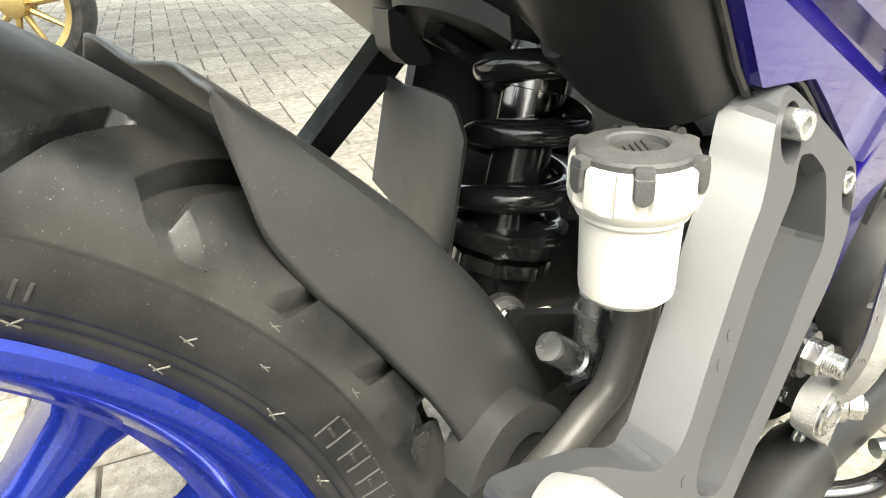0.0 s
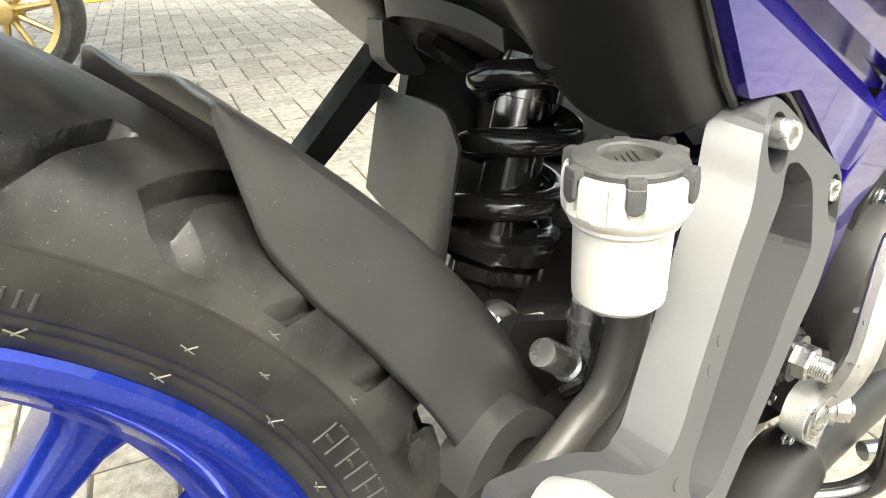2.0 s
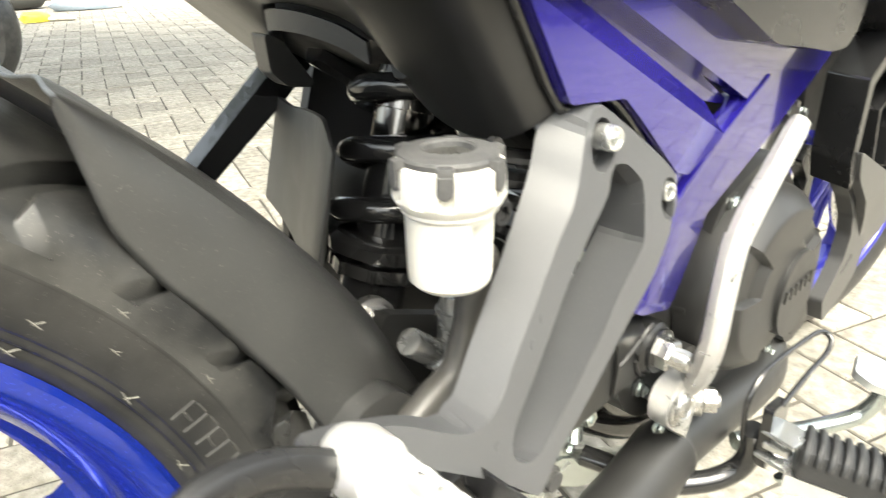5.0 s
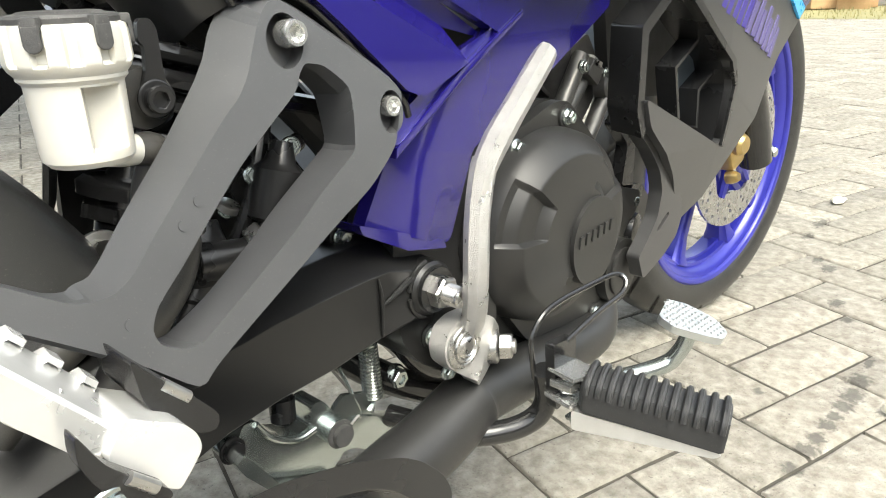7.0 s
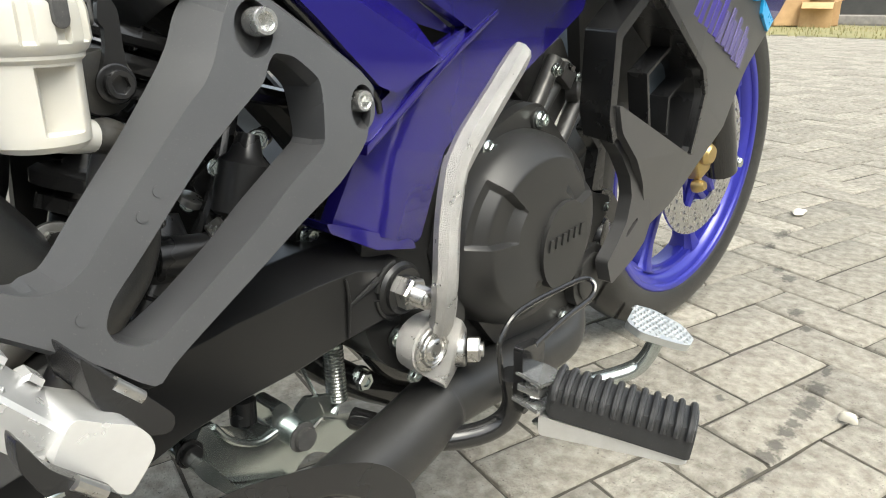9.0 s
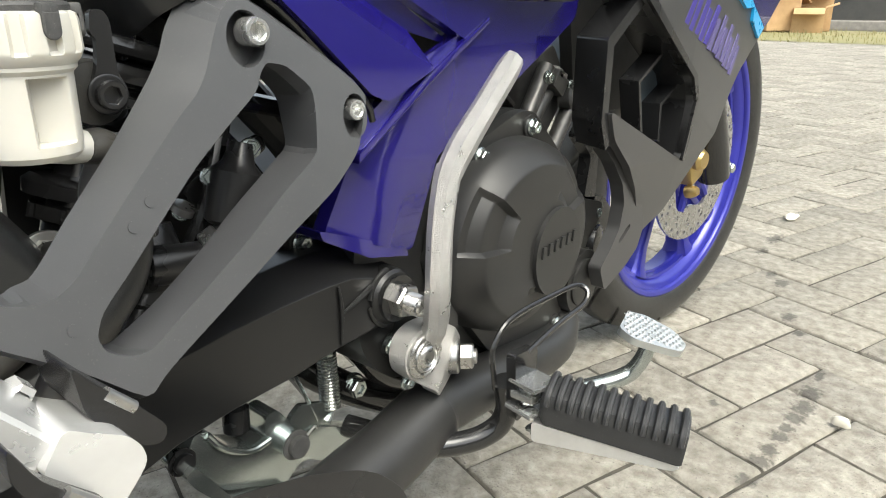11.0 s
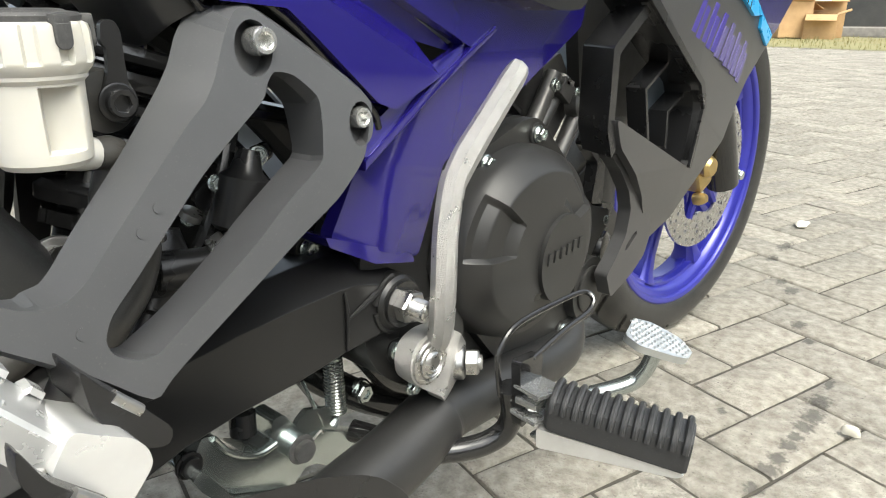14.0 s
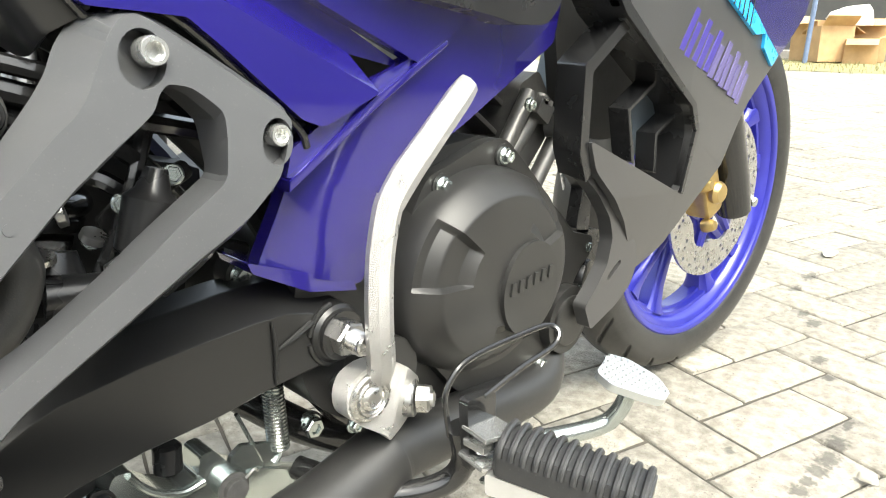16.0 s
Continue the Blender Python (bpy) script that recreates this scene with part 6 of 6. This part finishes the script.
def far_wheel(centre, yaw):
    m = Matrix.Translation(centre) @ Matrix.Rotation(yaw, 4, "Z")
    for name, bm, mat in (("tyre", lathe([(0.222, -0.05), (0.245, -0.068), (0.27, -0.066), (0.292, -0.04), (0.300, 0.0), (0.292, 0.04), (0.27, 0.066), (0.245, 0.068), (0.222, 0.05)], (0, 0, 0), (0, 1, 0), 72, None, True), tyre_rubber),
                          ("rim", lathe([(0.226, -0.052), (0.222, -0.046), (0.205, -0.03), (0.205, 0.03), (0.222, 0.046), (0.226, 0.052), (0.195, 0.04), (0.190, 0.0), (0.195, -0.04)], (0, 0, 0), (0, 1, 0), 72, None, True), gold)):
        ob = part(name, bm, mat, back)
        ob.data.transform(m)
    for k in range(10):
        w = 2 * math.pi * k / 10
        bm = tube([(0.03 * math.cos(w), 0, 0.03 * math.sin(w)), (0.195 * math.cos(w + 0.1), 0, 0.195 * math.sin(w + 0.1))], [0.016, 0.011], 8, 1)
        ob = part("spoke", bm, gold, back)
        ob.data.transform(m)
    ob = part("hub", lathe([(0.02, -0.07), (0.05, -0.06), (0.05, 0.06), (0.02, 0.07)], (0, 0, 0), (0, 1, 0), 32), gold, back)
    ob.data.transform(m)


far_wheel((0.62, 3.10, 0.30), radians(-34))

kerb = part("kerb", block((16.0, 4.0, 0.07), (0.5, 60, 0.16), (0, 0, 20), 0.02), kerb_concrete, None)
tagged(kerb, "low grey concrete kerb behind the grass", "kerb", kind="structure")
near_wall = part("wall_near", block((2.0, -5.2, 1.2), (26, 0.3, 2.4), (0, 0, 0), 0.02), plaster, None)
tagged(near_wall, "plain grey plastered yard wall", "wall", kind="structure")
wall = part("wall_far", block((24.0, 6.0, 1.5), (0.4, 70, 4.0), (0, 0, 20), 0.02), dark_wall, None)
tagged(wall, "dark wall at the back of the yard", "wall", kind="structure")

# ---- grass strip, boxes, litter ----
rng = random.Random(5)
bm = bmesh.new()
for k in range(5200):
    x, y = rng.uniform(10.6, 15.0), rng.uniform(-8, 14)
    h, lean, w = rng.uniform(0.03, 0.10), rng.uniform(-0.03, 0.03), rng.uniform(0, math.pi)
    dx, dy = 0.006 * math.cos(w), 0.006 * math.sin(w)
    a, b, c = bm.verts.new((x - dx, y - dy, -0.004)), bm.verts.new((x + dx, y + dy, -0.004)), bm.verts.new((x + lean, y + lean * 0.6, h))
    bm.faces.new((a, b, c))
grass = part("grass", bm, grass_green, None)
tagged(grass, "thin dry grass along the edge of the paving", "grass", kind="stuff")
bm = bmesh.new()
bmesh.ops.create_grid(bm, x_segments=1, y_segments=1, size=1)
verge = part("verge", bm, grass_green, None)
verge.matrix_world = Matrix.Translation((13.0, 3.0, 0.003)) @ Matrix.Diagonal((2.2, 20, 1, 1))
tagged(verge, "dry earth and grass verge", "ground", kind="structure")


# tree standing out of sight; its crown shades the paving behind the motorcycle
tree = group_of("tree", None, (-2.4, 1.7, 0))
tagged(tree, "broad shade tree with brown trunk beside the paving", "tree")
trunk = tube([(0, 0, -0.02), (0.03, 0.02, 0.8), (-0.02, 0.06, 1.7), (0.10, 0.05, 2.5)], [0.19, 0.14, 0.12, 0.10], 14, 6)
part("trunk", trunk, bark, tree)
trng = random.Random(21)
tips = []
for k in range(9):
    w = radians(-30 + 11.5 * k)
    reach = trng.uniform(3.2, 5.6)
    end = Vector((0.1 + reach * math.cos(w), 0.05 + reach * math.sin(w) * 0.75, trng.uniform(2.9, 3.7)))
    mid = Vector((0.1, 0.05, 2.4)).lerp(end, 0.45) + Vector((0, 0, 0.25))
    part("limb", tube([(0.08, 0.05, 2.2), mid, end], [0.07, 0.045, 0.012], 8, 5), bark, tree)
    tips += [mid.lerp(end, f) for f in (0.0, 0.3, 0.6, 0.85, 1.0)]
verts, faces = [], []
for tip in tips:
    for n in range(400):
        c = tip + Vector((trng.gauss(0, 0.42), trng.gauss(0, 0.42), trng.gauss(0.05, 0.20)))
        a = Vector((trng.uniform(-1, 1), trng.uniform(-1, 1), trng.uniform(-0.6, 0.6))).normalized()
        b = a.cross(Vector((trng.uniform(-1, 1), trng.uniform(-1, 1), trng.uniform(-1, 1)))).normalized()
        s = trng.uniform(0.05, 0.09)
        i = len(verts)
        verts += [tuple(c - a * s), tuple(c + b * s * 0.45), tuple(c + a * s), tuple(c - b * s * 0.45)]
        faces.append((i, i + 1, i + 2, i + 3))
me = bpy.data.meshes.new("crown")
me.from_pydata(verts, [], faces)
me.materials.append(leaf_green)
crown = new("crown", me)
crown.parent = tree


def carton(centre, size, turn, lean, flaps):
    """An open box: four walls, a floor, and its top flaps bent outwards."""
    w, d, h = size
    bm = bmesh.new()
    block((0, 0, 0.01), (w, d, 0.02), (0, 0, 0), 0.003, bm)
    for sgn in (-1, 1):
        block((sgn * (w / 2 - 0.008), 0, h / 2), (0.016, d, h), (0, 0, 0), 0.004, bm)
        block((0, sgn * (d / 2 - 0.008), h / 2), (w - 0.034, 0.016, h), (0, 0, 0), 0.004, bm)
    box = part("cardboard_box", bm, cardboard, None)
    box.matrix_world = Matrix.Translation(centre) @ Matrix.Rotation(radians(turn), 4, "Z") @ Matrix.Rotation(radians(lean), 4, "Y")
    tagged(box, "torn brown cardboard box with open flaps, heaped by the kerb", "box", "cardboard boxes")
    for sx_, sy_, bend in flaps:
        reach = (w if sx_ else d) * 0.40
        out = Vector((sx_, sy_, 0))
        at = Vector((sx_ * w / 2, sy_ * d / 2, h)) + out * (reach / 2 * math.cos(radians(bend))) + Vector((0, 0, reach / 2 * math.sin(radians(bend))))
        part("flap", block(at, (reach if sx_ else w * 0.95, reach if sy_ else d * 0.95, 0.012), (bend * sy_, -bend * sx_, 0), 0.003), cardboard, box)
    return box


carton((13.95, 3.28, 0.0), (0.62, 0.55, 0.60), 38, 4, ((-1, 0, 35), (1, 0, -20), (0, -1, -35)))
carton((14.05, 2.78, 0.0), (0.52, 0.50, 0.42), 12, -3, ((-1, 0, -25), (0, -1, 20)))
carton((14.55, 3.65, 0.0), (0.60, 0.60, 0.70), 60, 3, ((1, 0, 30), (0, 1, -15)))
carton((14.60, 2.95, 0.0), (0.60, 0.70, 0.72), 25, 2, ((-1, 0, -30), (0, -1, 40)))
post_thing = part("post", tube([(13.35, 3.45, -0.02), (13.36, 3.44, 0.60), (13.36, 3.42, 1.30)], 0.040, 12, 2), post_blue, None)
tagged(post_thing, "thin pale blue metal post beside the cardboard boxes", "post")


def blob(name, centre, size, mat, label, category, seed):
    bm = bmesh.new()
    bmesh.ops.create_icosphere(bm, subdivisions=2, radius=1.0)
    r = random.Random(seed)
    for v in bm.verts:
        v.co *= r.uniform(0.75, 1.1)
        v.co.z = max(v.co.z, -0.5)
    bmesh.ops.transform(bm, matrix=Matrix.Translation(centre) @ Matrix.Diagonal((*size, 1)), verts=bm.verts)
    ob = part(name, bm, mat, None, "", 60)
    return tagged(ob, label, category)


blob("plastic_bag", (1.80, 6.50, 0.03), (0.13, 0.10, 0.06), yellow_plastic, "crumpled yellow plastic bag on the pavers", "bag", 1)
blob("paper_scrap", (2.00, 6.45, 0.015), (0.13, 0.06, 0.03), leaf_litter, "white paper scrap lying on the pavers", "litter", 2)
blob("plastic_sheet", (2.55, 7.45, 0.06), (0.38, 0.14, 0.12), pale_blue, "folded pale blue plastic sheet on the ground", "sheet", 3)
blob("red_scrap", (3.30, 8.35, 0.05), (0.22, 0.12, 0.10), red_plastic, "small red plastic scrap on the ground", "litter", 4)
blob("rubbish_heap", (1.90, 8.10, 0.10), (0.45, 0.30, 0.18), dark_wall, "dark heap of rubbish at the yard's edge", "rubbish", 6)
blob("plastic_bag", (14.15, 3.05, 0.74), (0.34, 0.42, 0.24), leaf_litter, "crumpled white plastic bag on the cardboard boxes", "bag", 11)
blob("dry_leaf", (1.137, -0.330, 0.008), (0.006, 0.014, 0.010), leaf_litter, "small pale dry leaf in a paver joint", "leaf", 7)
blob("paper_scrap", (2.08, -0.03, 0.006), (0.030, 0.018, 0.008), leaf_litter, "tiny white scrap lying on the pavers", "litter", 8)

# ---- paving ----
PL, PW, TURN_P = 0.1990, 0.0995, radians(-17.3)
pu, pv_ = Vector((math.cos(TURN_P), math.sin(TURN_P), 0)), Vector((-math.sin(TURN_P), math.cos(TURN_P), 0))
origin = Vector((1.138, -0.120, 0))
pavement = group_of("pavement")
tagged(pavement, "worn grey concrete block paving in herringbone bond", "pavement", kind="structure")


def paver_shape(seed):
    """One paver with rounded upper edges and a slightly uneven face."""
    r = random.Random(seed)
    a, b, g, e = PL / 2 - 0.0022, PW / 2 - 0.0022, 0.0055, 0.0045
    rings = []
    for inset, z in ((0.0, -0.045), (0.0, -g), (e * 0.35, -g * 0.35), (e, 0.0)):
        ring = []
        for sx, sy in ((-1, -1), (-0.3, -1), (0.35, -1), (1, -1), (1, 0.1), (1, 1), (0.3, 1), (-0.35, 1), (-1, 1), (-1, -0.1)):
            ring.append((sx * (a - inset) + r.uniform(-0.0012, 0.0012), sy * (b - inset) + r.uniform(-0.0012, 0.0012), z + (r.uniform(-0.0012, 0.0006) if z == 0 else 0)))
        rings.append(ring)
    bm = bmesh.new()
    loft(bm, rings)
    return bm


shapes = []
for k in range(8):
    ob = part("paver", paver_shape(40 + k), concrete, pavement, "", 50)
    shapes.append(ob)
near, far_spots = [], []
for j in range(-125, 90):
    for i in range(-80, 140):
        if (i + j) % 4 not in (0, 2):
            continue
        lying = (i + j) % 4 == 0
        c = origin + pu * (PW * (i + (1.0 if lying else 0.5))) - pv_ * (PW * (j + (0.5 if lying else 1.0)))
        w = TURN_P + (0 if lying else math.pi / 2)
        if 0.10 < c.x < 2.6 and -0.85 < c.y < 0.95 and len(near) < 300:
            near.append((c, w))
        elif -2.6 < c.x < 12.0 and -4.2 < c.y < 9.0:
            far_spots.append((c, w))
near.sort(key=lambda s: (s[0].x, s[0].y))
prng = random.Random(9)
for n, (c, turned) in enumerate(near):
    if n < 8:
        ob = shapes[n]
    else:
        ob = new("paver", shapes[n % 8].data)
        ob.parent = pavement
    ob.location = (c.x, c.y, prng.uniform(-0.0025, 0.0))
    ob.rotation_euler = (prng.uniform(-0.008, 0.008), prng.uniform(-0.008, 0.008), turned + (math.pi if prng.random() < 0.5 else 0) + prng.uniform(-0.006, 0.006))
verts, faces = [], []
base = [np.array([tuple(v.co) for v in shapes[k].data.vertices]) for k in range(8)]
polys = [[tuple(p.vertices) for p in shapes[k].data.polygons] for k in range(8)]
count = 0
for c, turned in far_spots:
    k = prng.randrange(8)
    w = turned + prng.uniform(-0.006, 0.006)
    m = np.array([[math.cos(w), -math.sin(w), 0], [math.sin(w), math.cos(w), 0], [0, 0, 1]])
    verts.append(base[k] @ m.T + np.array([c.x, c.y, prng.uniform(-0.004, 0.0)]))
    faces += [tuple(v + count for v in p) for p in polys[k]]
    count += len(base[k])
me = bpy.data.meshes.new("paver_field")
me.from_pydata(np.concatenate(verts).tolist(), [], faces)
me.materials.append(concrete)
rest = new("paver_field", me)
rest.parent = pavement
tagged(rest, "worn grey concrete pavers running on", kind="stuff")
